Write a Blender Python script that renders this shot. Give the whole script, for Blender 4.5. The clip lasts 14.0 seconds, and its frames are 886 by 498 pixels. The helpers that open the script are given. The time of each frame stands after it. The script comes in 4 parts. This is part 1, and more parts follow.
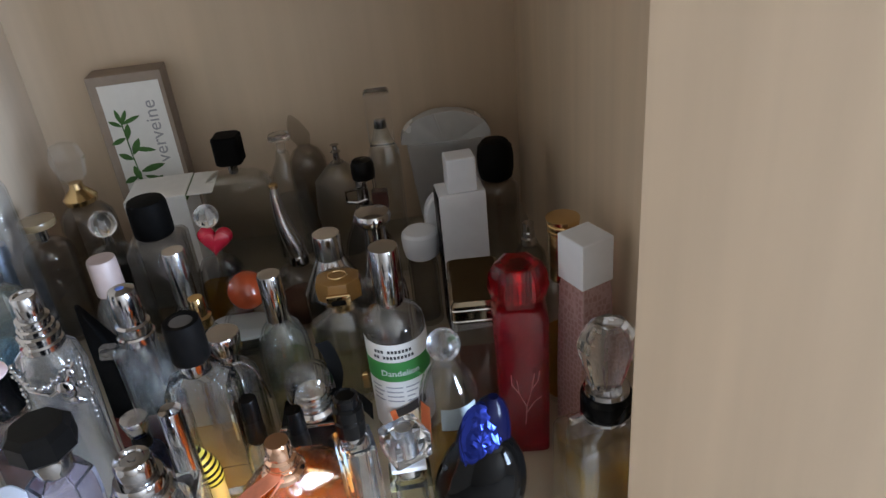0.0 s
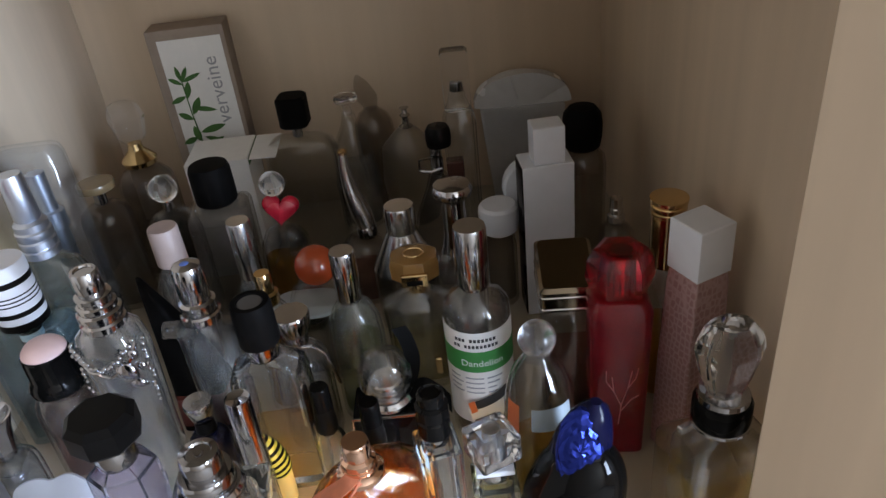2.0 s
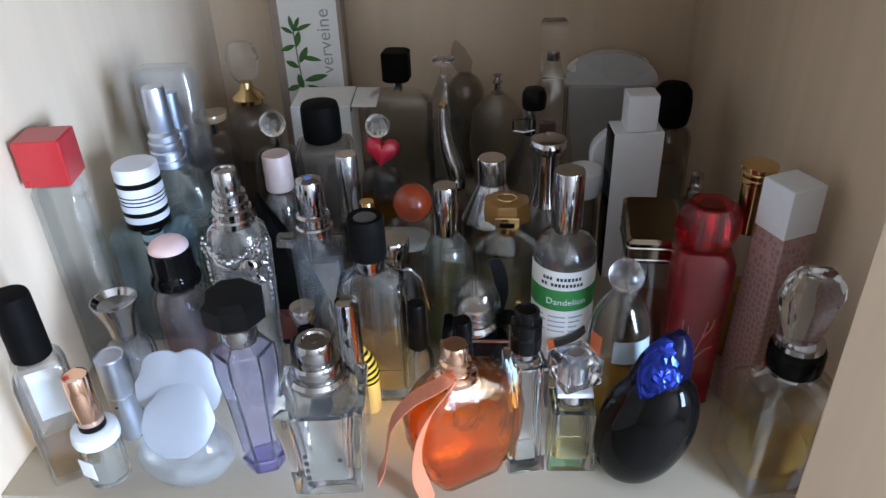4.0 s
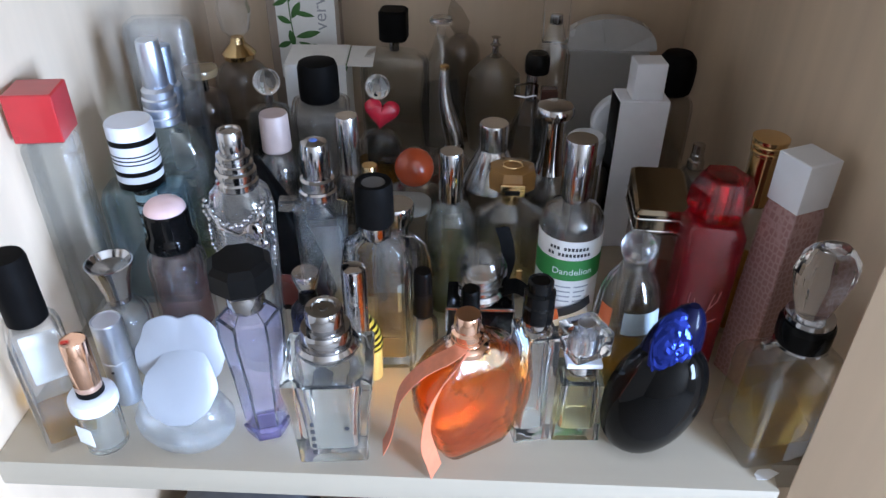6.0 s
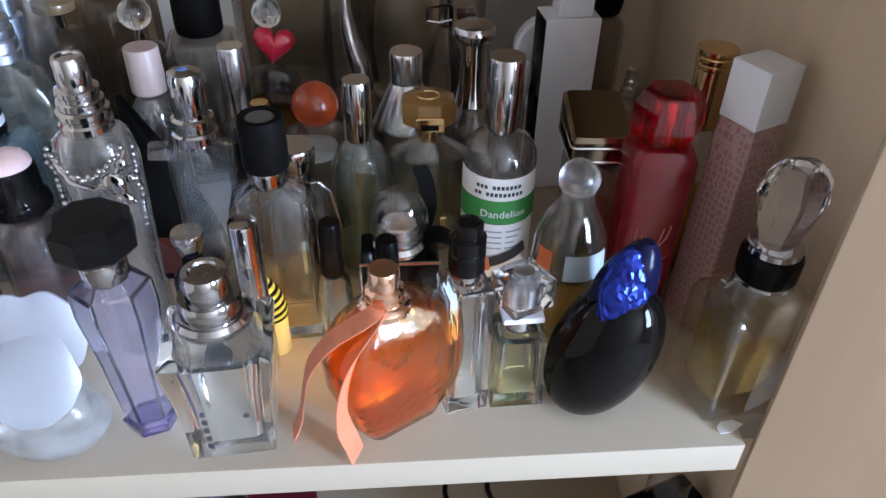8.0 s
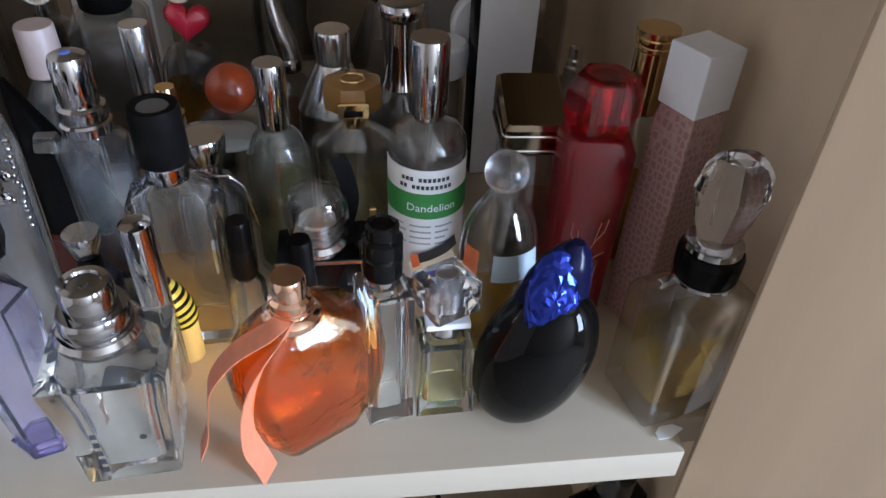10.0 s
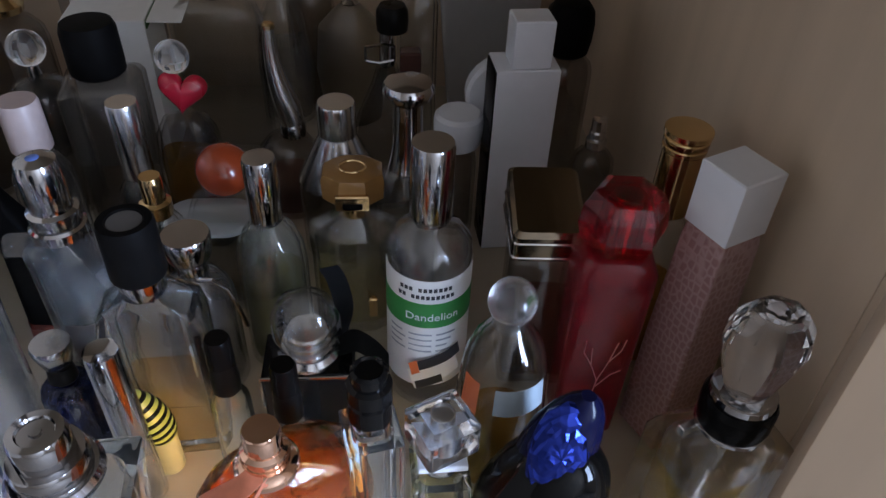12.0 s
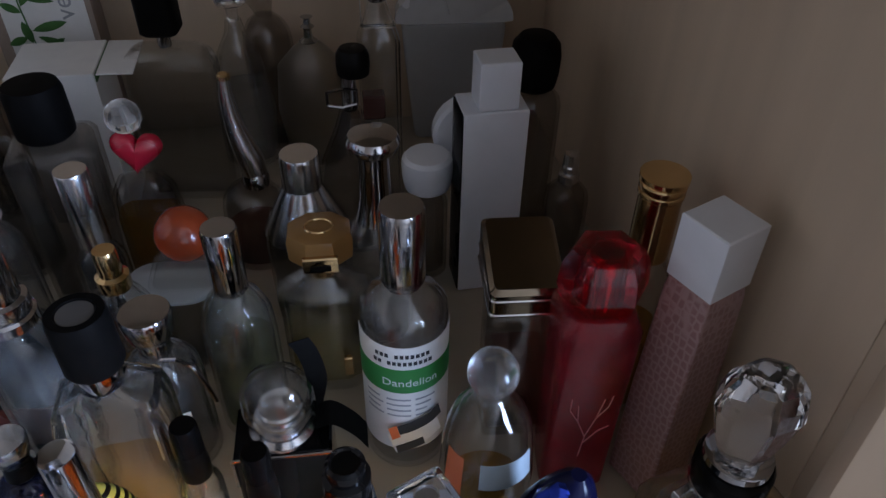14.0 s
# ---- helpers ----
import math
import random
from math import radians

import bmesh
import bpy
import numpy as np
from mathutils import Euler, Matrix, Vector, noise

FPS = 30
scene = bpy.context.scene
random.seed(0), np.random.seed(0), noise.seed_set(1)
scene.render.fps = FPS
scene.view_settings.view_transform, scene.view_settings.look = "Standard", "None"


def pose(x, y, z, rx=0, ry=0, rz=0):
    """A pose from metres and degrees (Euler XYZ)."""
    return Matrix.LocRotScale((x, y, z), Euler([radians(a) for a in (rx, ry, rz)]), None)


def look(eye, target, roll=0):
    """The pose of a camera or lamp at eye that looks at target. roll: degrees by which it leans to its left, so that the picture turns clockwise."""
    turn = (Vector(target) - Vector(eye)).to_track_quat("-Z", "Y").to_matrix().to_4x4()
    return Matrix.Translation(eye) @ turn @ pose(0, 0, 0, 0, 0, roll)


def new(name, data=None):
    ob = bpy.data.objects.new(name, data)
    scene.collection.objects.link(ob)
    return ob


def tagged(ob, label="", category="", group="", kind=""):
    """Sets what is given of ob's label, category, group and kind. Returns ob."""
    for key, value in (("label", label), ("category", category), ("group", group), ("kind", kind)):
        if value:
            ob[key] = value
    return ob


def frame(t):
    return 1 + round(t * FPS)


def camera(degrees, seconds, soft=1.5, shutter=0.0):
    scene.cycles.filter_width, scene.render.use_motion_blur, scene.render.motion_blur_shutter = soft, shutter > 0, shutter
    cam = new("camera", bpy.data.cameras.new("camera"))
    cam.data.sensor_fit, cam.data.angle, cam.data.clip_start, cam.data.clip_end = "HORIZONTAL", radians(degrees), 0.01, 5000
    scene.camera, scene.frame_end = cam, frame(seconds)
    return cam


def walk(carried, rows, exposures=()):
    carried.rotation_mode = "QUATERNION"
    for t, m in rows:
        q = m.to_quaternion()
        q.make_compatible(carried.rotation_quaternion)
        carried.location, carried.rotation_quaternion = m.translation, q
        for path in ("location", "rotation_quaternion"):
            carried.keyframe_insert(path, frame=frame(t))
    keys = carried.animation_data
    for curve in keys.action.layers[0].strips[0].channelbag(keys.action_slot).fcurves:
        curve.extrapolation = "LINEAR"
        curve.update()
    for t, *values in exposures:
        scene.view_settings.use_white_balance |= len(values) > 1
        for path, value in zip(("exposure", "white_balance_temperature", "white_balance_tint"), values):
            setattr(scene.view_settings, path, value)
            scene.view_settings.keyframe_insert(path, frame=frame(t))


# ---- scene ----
cam = camera(61.9, 14.0, soft=1.45)
METRES, EYE, TILT, LEAN, TURN = 0.36, 0.33, 0.0, 0.0, -2.6
ROWS = [
    (0.0, 0.0, 0.0, 0.0, -2.9, -29.29, 5.19),
    (0.5, -0.0284, 0.0157, 0.0055, -2.46, -29.1, 5.3),
    (1.0, -0.0443, 0.0447, -0.0257, -0.51, -30.16, 6.09),
    (1.5, -0.0646, 0.0801, -0.0301, -0.37, -31.65, 5.78),
    (2.0, -0.0656, 0.112, -0.0242, 0.8, -32.03, 5.54),
    (2.5, -0.0527, 0.0969, -0.0253, 0.94, -31.37, 5.07),
    (3.0, -0.0784, 0.0639, -0.0264, 0.31, -30.67, 3.58),
    (3.5, -0.13, 0.0065, -0.0485, 2.81, -29.36, 1.84),
    (4.0, -0.1537, -0.0201, -0.0575, 6.47, -31.55, 1.8),
    (6.5, -0.2279, -0.0015, -0.0626, 4.36, -34.74, -1.56),
    (7.0, -0.2351, 0.0072, -0.0764, 3.99, -34.98, -2.49),
    (7.5, -0.2296, 0.0556, -0.129, 2.48, -34.97, -1.8),
    (8.0, -0.2045, 0.1189, -0.1729, -1.56, -37.45, -1.04),
    (8.5, -0.1867, 0.1181, -0.1604, -3.03, -37.4, 0.02),
    (11.0, -0.1206, 0.2755, -0.2066, -4.36, -40.62, -3.29),
    (11.5, -0.1124, 0.3102, -0.1714, -3.44, -40.44, -2.44),
    (12.0, -0.1144, 0.3378, -0.134, -1.39, -39.9, -2.18),
    (12.5, -0.1397, 0.3821, -0.1315, -2.29, -40.28, -2.49),
    (13.0, -0.1377, 0.3805, -0.1234, -3.77, -39.2, -2.47),
    (13.5, -0.1363, 0.3842, -0.119, -4.5, -38.5, -2.61),
    (14.0, -0.1071, 0.4059, -0.1081, -4.77, -39.5, -0.86),
]
EXPOSURES = [(0.0, 0.03, 6800, 20), (2.5, -0.37, 7150, 23), (4.0, 0.1, 6350, 20), (6.5, 0.25, 6150, 22), (8.5, 0.1, 6600, 24), (11.0, -0.28, 6500, 23), (12.5, -0.6, 6150, 26), (14.0, -0.75, 6000, 26)]
walk(cam, [(t, pose(0, 0, EYE, TILT, LEAN, TURN) @ pose(METRES * x, METRES * y, METRES * z, 90 + pitch, roll, yaw)) for t, x, y, z, yaw, pitch, roll in ROWS], EXPOSURES)

# ---- world and light ----
world = bpy.data.worlds.new("sky")
scene.world = world
world.use_nodes = True
wn = world.node_tree.nodes
sky = wn.new("ShaderNodeTexSky")
sky.sky_type, sky.sun_disc = "NISHITA", False
sky.sun_elevation, sky.sun_rotation = radians(40), radians(120)
world.node_tree.links.new(sky.outputs[0], wn["Background"].inputs[0])
wn["Background"].inputs[1].default_value = 0.1

# window of the room, on the wall to the right and behind the camera
WIN_X, WIN_Y0, WIN_Y1, WIN_Z0, WIN_Z1 = 1.9, -1.90, -1.15, -0.35, 0.95
lamp = bpy.data.lights.new("window_light", "AREA")
lamp.shape, lamp.size, lamp.size_y = "RECTANGLE", WIN_Y1 - WIN_Y0 - 0.06, WIN_Z1 - WIN_Z0 - 0.06
lamp.energy, lamp.color = 212.0, (0.50, 0.73, 1.0)
lamp_ob = new("window_light", lamp)
lamp_ob.matrix_world = look((WIN_X + 0.02, (WIN_Y0 + WIN_Y1) / 2, (WIN_Z0 + WIN_Z1) / 2), (0.0, (WIN_Y0 + WIN_Y1) / 2, (WIN_Z0 + WIN_Z1) / 2))

# ---- materials ----
def material(name):
    m = bpy.data.materials.new(name)
    m.use_nodes = True
    nt = m.node_tree
    return m, nt, nt.nodes["Principled BSDF"]


def setv(node, **kw):
    for k, v in kw.items():
        key = k.replace("_", " ")
        node.inputs[key].default_value = (*v, 1) if isinstance(v, tuple) and len(v) == 3 else v


def textured(nt, bsdf, colour, scale=(60, 60, 60), amount=0.12, rough=None, bump=0.0, detail=5):
    """Colour that varies at two scales, roughness smears and fine relief."""
    co = nt.nodes.new("ShaderNodeTexCoord")
    mp = nt.nodes.new("ShaderNodeMapping")
    mp.inputs["Scale"].default_value = scale
    nt.links.new(co.outputs["Object"], mp.inputs[0])
    n1, n2 = nt.nodes.new("ShaderNodeTexNoise"), nt.nodes.new("ShaderNodeTexNoise")
    n1.inputs["Scale"].default_value, n1.inputs["Detail"].default_value = 1.0, detail
    n2.inputs["Scale"].default_value, n2.inputs["Detail"].default_value = 0.17, 3
    for n in (n1, n2):
        nt.links.new(mp.outputs[0], n.inputs["Vector"])
    add = nt.nodes.new("ShaderNodeMath")
    add.operation = "ADD"
    nt.links.new(n1.outputs[0], add.inputs[0])
    nt.links.new(n2.outputs[0], add.inputs[1])
    ramp = nt.nodes.new("ShaderNodeMapRange")
    ramp.inputs[1].default_value, ramp.inputs[2].default_value = 0.6, 1.4
    ramp.inputs[3].default_value, ramp.inputs[4].default_value = 1 - amount, 1 + amount
    nt.links.new(add.outputs[0], ramp.inputs[0])
    mul = nt.nodes.new("ShaderNodeVectorMath")
    mul.operation = "SCALE"
    mul.inputs[0].default_value = colour
    nt.links.new(ramp.outputs[0], mul.inputs["Scale"])
    nt.links.new(mul.outputs[0], bsdf.inputs["Base Color"])
    if rough:
        r = nt.nodes.new("ShaderNodeMapRange")
        r.inputs[1].default_value, r.inputs[2].default_value = 0.3, 0.7
        r.inputs[3].default_value, r.inputs[4].default_value = rough
        nt.links.new(n2.outputs[0], r.inputs[0])
        nt.links.new(r.outputs[0], bsdf.inputs["Roughness"])
    if bump:
        b = nt.nodes.new("ShaderNodeBump")
        b.inputs["Strength"].default_value, b.inputs["Distance"].default_value = bump, 0.0005
        nt.links.new(n1.outputs[0], b.inputs["Height"])
        nt.links.new(b.outputs[0], bsdf.inputs["Normal"])


def matte(name, colour, rough=(0.4, 0.6), scale=(120, 120, 120), amount=0.1, bump=0.05, coat=0.0, spec=0.5):
    m, nt, b = material(name)
    textured(nt, b, colour, scale, amount, rough, bump)
    b.inputs["Coat Weight"].default_value = coat
    b.inputs["Specular IOR Level"].default_value = spec
    return m


def metal(name, colour, rough=(0.06, 0.18), bump=0.0):
    m, nt, b = material(name)
    textured(nt, b, colour, (90, 90, 90), 0.06, rough, bump)
    b.inputs["Metallic"].default_value = 1.0
    return m


SEE_THROUGH = set()


def glass(name, tint, solid=0.15, rough=0.02, ior=1.45, bump=0.0, bump_scale=150, gloss=1.5, haze=0.012):
    """Glass: light passes the thin wall straight, the surface mirrors by its Fresnel, and a share (solid) is bent as in thick glass."""
    m, nt, b = material(name)
    setv(b, Base_Color=tint, Roughness=rough, IOR=ior)
    b.inputs["Transmission Weight"].default_value = 1.0
    tr, gl = nt.nodes.new("ShaderNodeBsdfTransparent"), nt.nodes.new("ShaderNodeBsdfGlossy")
    tr.inputs[0].default_value = (*tint, 1)
    gl.inputs["Roughness"].default_value = max(rough, 0.015)
    fr = nt.nodes.new("ShaderNodeLayerWeight")
    fr.inputs["Blend"].default_value = 0.5
    pw = nt.nodes.new("ShaderNodeMath")
    pw.operation, pw.inputs[1].default_value = "POWER", 4.0
    amp = nt.nodes.new("ShaderNodeMath")
    amp.operation, amp.use_clamp = "MULTIPLY_ADD", True
    amp.inputs[1].default_value, amp.inputs[2].default_value = 0.75 * gloss, 0.04 * gloss
    nt.links.new(fr.outputs["Facing"], pw.inputs[0])
    nt.links.new(pw.outputs[0], amp.inputs[0])
    thin, mix = nt.nodes.new("ShaderNodeMixShader"), nt.nodes.new("ShaderNodeMixShader")
    nt.links.new(amp.outputs[0], thin.inputs[0])
    nt.links.new(tr.outputs[0], thin.inputs[1])
    nt.links.new(gl.outputs[0], thin.inputs[2])
    mix.inputs[0].default_value = solid
    nt.links.new(thin.outputs[0], mix.inputs[1])
    nt.links.new(b.outputs[0], mix.inputs[2])
    co = nt.nodes.new("ShaderNodeTexCoord")
    n = nt.nodes.new("ShaderNodeTexNoise")
    n.inputs["Scale"].default_value = bump_scale
    nt.links.new(co.outputs["Object"], n.inputs["Vector"])
    # an uneven pale diffuse haze mixed in to brighten the glass and liquids
    film_n, film_r = nt.nodes.new("ShaderNodeTexNoise"), nt.nodes.new("ShaderNodeMapRange")
    film_n.inputs["Scale"].default_value, film_n.inputs["Detail"].default_value = 70, 8
    film_r.inputs[1].default_value, film_r.inputs[2].default_value = 0.35, 0.75
    film_r.inputs[3].default_value, film_r.inputs[4].default_value = haze * 0.4, haze * 2.0
    df, film = nt.nodes.new("ShaderNodeBsdfDiffuse"), nt.nodes.new("ShaderNodeMixShader")
    df.inputs[0].default_value = (*(0.88 * c for c in tint), 1)
    nt.links.new(co.outputs["Object"], film_n.inputs["Vector"])
    nt.links.new(film_n.outputs[0], film_r.inputs[0])
    nt.links.new(film_r.outputs[0], film.inputs[0])
    nt.links.new(mix.outputs[0], film.inputs[1])
    nt.links.new(df.outputs[0], film.inputs[2])
    nt.links.new(film.outputs[0], nt.nodes["Material Output"].inputs[0])
    bp = nt.nodes.new("ShaderNodeBump")
    bp.inputs["Strength"].default_value, bp.inputs["Distance"].default_value = max(bump, 0.08), 0.001
    nt.links.new(n.outputs[0], bp.inputs["Height"])
    for node in (b, gl, fr):
        nt.links.new(bp.outputs[0], node.inputs["Normal"])
    if solid >= 0.1:
        SEE_THROUGH.add(m.name)
    return m


WOOD = matte("birch_laminate", (0.60, 0.465, 0.335), (0.38, 0.55), (45, 45, 2.2), 0.14, 0.04)
SHELF = matte("cream_laminate", (0.42, 0.358, 0.272), (0.3, 0.5), (3, 60, 60), 0.05, 0.03)
PLASTER = matte("room_plaster", (0.58, 0.485, 0.385), (0.7, 0.9), (8, 8, 8), 0.05, 0.1)
CARPET = matte("room_floor_carpet", (0.30, 0.25, 0.20), (0.8, 0.95), (40, 40, 40), 0.2, 0.3)
BLACK = matte("black_plastic", (0.005, 0.0045, 0.0042), (0.2, 0.4), amount=0.3, spec=0.07)
BLACK_SOFT = matte("black_soft_plastic", (0.005, 0.0045, 0.0043), (0.4, 0.6), amount=0.3, spec=0.03)
BLACK_GLOSS = matte("black_gloss", (0.004, 0.0038, 0.0037), (0.03, 0.08), amount=0.3, spec=0.16)
WHITE = matte("white_plastic", (0.75, 0.77, 0.82), (0.3, 0.45), amount=0.04)
PAPER = matte("white_card", (0.76, 0.75, 0.73), (0.6, 0.8), amount=0.05)
KRAFT = matte("brown_card", (0.30, 0.235, 0.19), (0.6, 0.8), amount=0.12)
CHROME = metal("chrome", (0.45, 0.45, 0.465))
SILVER = metal("brushed_silver", (0.68, 0.68, 0.69), (0.18, 0.32))
BLUESILVER = metal("blue_silver", (0.62, 0.68, 0.78), (0.25, 0.4))
GOLD = metal("gold_metal", (0.68, 0.48, 0.24), (0.12, 0.25))
ROSE = metal("rose_gold", (0.86, 0.55, 0.40), (0.08, 0.18))
OLIVE = metal("bronze_lacquer", (0.23, 0.185, 0.13), (0.15, 0.3))
PINK = matte("pale_pink_plastic", (0.39, 0.295, 0.265), (0.35, 0.5))
PINKDISC = matte("pink_disc", (0.85, 0.60, 0.58), (0.3, 0.45))
RED = matte("red_plastic", (0.40, 0.016, 0.02), (0.2, 0.4), coat=0.3)
BALLRED = matte("orange_red_plastic", (0.31, 0.045, 0.012), (0.15, 0.3), coat=0.4)
RIBBON = matte("coral_ribbon", (0.66, 0.21, 0.11), (0.4, 0.6), (300, 300, 300), 0.15, 0.2)
BLACKRIBBON = matte("black_ribbon", (0.008, 0.008, 0.008), (0.5, 0.7), (300, 300, 300), 0.2, 0.2, spec=0.02)
GREENBAND = matte("green_print", (0.03, 0.24, 0.055), (0.5, 0.6), amount=0.05)
INK = matte("dark_ink", (0.03, 0.03, 0.035), (0.5, 0.6), amount=0.1)
GREYINK = matte("grey_ink", (0.32, 0.33, 0.35), (0.5, 0.6), amount=0.1)
ORANGEINK = matte("orange_print", (0.70, 0.16, 0.05), (0.5, 0.6), amount=0.1)
BLUECARD = matte("pale_blue_card", (0.44, 0.52, 0.57), (0.5, 0.7), amount=0.1)
LEAF = matte("printed_leaf_green", (0.045, 0.14, 0.03), (0.6, 0.8), amount=0.25)
YELLOW = matte("yellow_plastic", (0.25, 0.27, 0.05), (0.3, 0.5))
REDITEM = matte("crimson_card", (0.10, 0.006, 0.02), (0.3, 0.5))
GREYITEM = matte("grey_fabric", (0.10, 0.10, 0.11), (0.6, 0.9), amount=0.3, bump=0.3)

CLEAR = glass("clear_glass", (0.992, 0.995, 0.995), 0.0, gloss=2.0, haze=0.015)
CLEAR_DIM = glass("grey_glass", (0.965, 0.97, 0.965), 0.0, gloss=1.5, haze=0.003)
HEAVY = glass("heavy_clear_glass", (0.985, 0.988, 0.985), 0.14, 0.01, 1.45, haze=0.011, gloss=2.2, bump=0.2, bump_scale=60)
CRYSTAL = glass("cut_crystal", (0.96, 0.96, 0.97), 1.0, 0.01, 1.52)
THICK = glass("thick_clear_glass", (0.99, 0.995, 0.998), 1.0, 0.008, 1.40, haze=0.004, gloss=2.2, bump=0.35, bump_scale=55)
PURPLE = glass("lilac_glass", (0.87, 0.84, 0.98), 1.0, 0.01, 1.49, haze=0.008, bump=0.3, bump_scale=60)
PALEBLUE = glass("pale_blue_glass", (0.955, 0.973, 0.99), 0.0, gloss=1.2)
TEAL = glass("teal_glass", (0.80, 0.93, 0.97), 0.0, haze=0.03, gloss=2.0)
PINKGLASS = glass("pinkish_glass", (0.975, 0.93, 0.92), 0.0)
GREENGLASS = glass("greenish_glass", (0.95, 0.97, 0.93), 0.0, haze=0.022)
REDGLASS = glass("red_frosted_glass", (0.80, 0.07, 0.105), 0.6, 0.16, haze=0.13)
REDCAP = glass("red_clear_plastic", (0.88, 0.03, 0.07), 0.8, 0.08)
ORANGE = glass("orange_glass", (0.98, 0.44, 0.12), 1.0, 0.08, 1.46, haze=0.008, bump=0.45, bump_scale=170, gloss=1.0)
ORANGE.node_tree.nodes["Principled BSDF"].inputs["Specular IOR Level"].default_value = 0.2
BLUEGLASS = metal("cobalt_foil", (0.023, 0.042, 0.29), (0.16, 0.3), 0.6)
NAVY = matte("navy_lacquer", (0.005, 0.006, 0.03), (0.1, 0.25), spec=0.12)
DARKBLUE = glass("navy_glass", (0.08, 0.14, 0.42), 0.4)
SMOKE = glass("smoky_glass", (0.86, 0.85, 0.84), 0.0, gloss=1.1, haze=0.003)
FROST = matte("frosted_glass", (0.54, 0.555, 0.59), (0.3, 0.45), amount=0.03, bump=0.1)
FROST.node_tree.nodes["Principled BSDF"].inputs["Transmission Weight"].default_value = 0.6
FAN_GLASS = matte("opal_fan_glass", (0.80, 0.81, 0.82), (0.15, 0.3), amount=0.05, bump=0.05, coat=0.5)
FAN_GLASS.node_tree.nodes["Principled BSDF"].inputs["Transmission Weight"].default_value = 0.25
FROST_GREY = matte("grey_frosted_glass", (0.70, 0.71, 0.72), (0.35, 0.5), amount=0.05, bump=0.1)
FROST_GREY.node_tree.nodes["Principled BSDF"].inputs["Transmission Weight"].default_value = 0.6
PATTERN = glass("embossed_glass", (0.97, 0.98, 0.98), 0.0, 0.04, bump=0.6, bump_scale=260)
AMBER = glass("amber_liquid", (0.93, 0.66, 0.22), 0.0, 0.02, 1.30, haze=0.03, gloss=0.6)
YELLOWLIQ = glass("yellow_liquid", (0.975, 0.925, 0.64), 0.0, 0.02, 1.30, haze=0.07, gloss=0.6)
ORANGELIQ = glass("pale_orange_liquid", (0.98, 0.82, 0.58), 0.0, 0.02, 1.30, haze=0.012, gloss=0.6)
GREENLIQ = glass("green_tinged_liquid", (0.80, 0.86, 0.62), 0.0, 0.02, 1.30, haze=0.035, gloss=0.6)
PINKLIQ = glass("pink_liquid", (0.93, 0.70, 0.68), 0.0, 0.02, 1.30, haze=0.004, gloss=0.6)
MILKY = glass("milky_glass", (0.975, 0.98, 0.985), 0.35, 0.12, haze=0.07)
FROSTBALL = glass("frosted_ball_glass", (0.96, 0.96, 0.97), 0.85, 0.22)
GOLDLIQ = glass("golden_liquid", (0.95, 0.77, 0.36), 0.0, 0.02, 1.30, haze=0.04, gloss=0.6)
CLEARLIQ = glass("clear_liquid", (0.985, 0.99, 0.98), 0.0, 0.02, 1.30, haze=0.014, gloss=0.6)


def snakeskin():
    m, nt, b = material("pink_snakeskin")
    co = nt.nodes.new("ShaderNodeTexCoord")
    mp = nt.nodes.new("ShaderNodeMapping")
    mp.inputs["Scale"].default_value = (1.0, 1.0, 0.75)
    v = nt.nodes.new("ShaderNodeTexVoronoi")
    v.feature, v.inputs["Scale"].default_value = "DISTANCE_TO_EDGE", 330
    v.inputs["Randomness"].default_value = 0.55
    r = nt.nodes.new("ShaderNodeValToRGB")
    r.color_ramp.elements[0].position, r.color_ramp.elements[1].position = 0.04, 0.22
    r.color_ramp.elements[0].color, r.color_ramp.elements[1].color = (0.42, 0.27, 0.26, 1), (0.31, 0.165, 0.16, 1)
    nt.links.new(co.outputs["Object"], mp.inputs[0])
    nt.links.new(mp.outputs[0], v.inputs["Vector"])
    nt.links.new(v.outputs["Distance"], r.inputs[0])
    nt.links.new(r.outputs[0], b.inputs["Base Color"])
    bp = nt.nodes.new("ShaderNodeBump")
    bp.inputs["Strength"].default_value, bp.inputs["Distance"].default_value = 0.4, 0.0006
    nt.links.new(v.outputs["Distance"], bp.inputs["Height"])
    nt.links.new(bp.outputs[0], b.inputs["Normal"])
    setv(b, Roughness=0.35)
    return m


SNAKE = snakeskin()

# ---- mesh helpers (millimetres) ----
MM = 0.001


def rr(w, d, c, z, dx=0.0, dy=0.0, k=6):
    """A rounded rectangle; c = 1 is an ellipse."""
    c = min(max(c, 0.02), 1.0)
    r = c * min(w, d) / 2
    rx, ry = (w / 2, d / 2) if c >= 0.999 else (r, r)
    out = []
    for q, (sx, sy) in enumerate(((1, 1), (-1, 1), (-1, -1), (1, -1))):
        for i in range(k):
            a = math.pi / 2 * (q + i / (k - 1 if c < 0.999 else k))
            out.append((sx * (w / 2 - rx) + rx * math.cos(a) + dx, sy * (d / 2 - ry) + ry * math.sin(a) + dy, z))
    return out


def poly(n, w, d, z, dx=0.0, dy=0.0):
    """A regular n-gon with a flat side to the front."""
    off = math.pi / n - math.pi / 2
    return [(w / 2 * math.cos(off + 2 * math.pi * i / n) + dx, d / 2 * math.sin(off + 2 * math.pi * i / n) + dy, z) for i in range(n)]


def ring(s, sides=0):
    z, w, d, c, *o = s
    return poly(sides, w, d, z, *o) if sides else rr(w, d, c, z, *o)


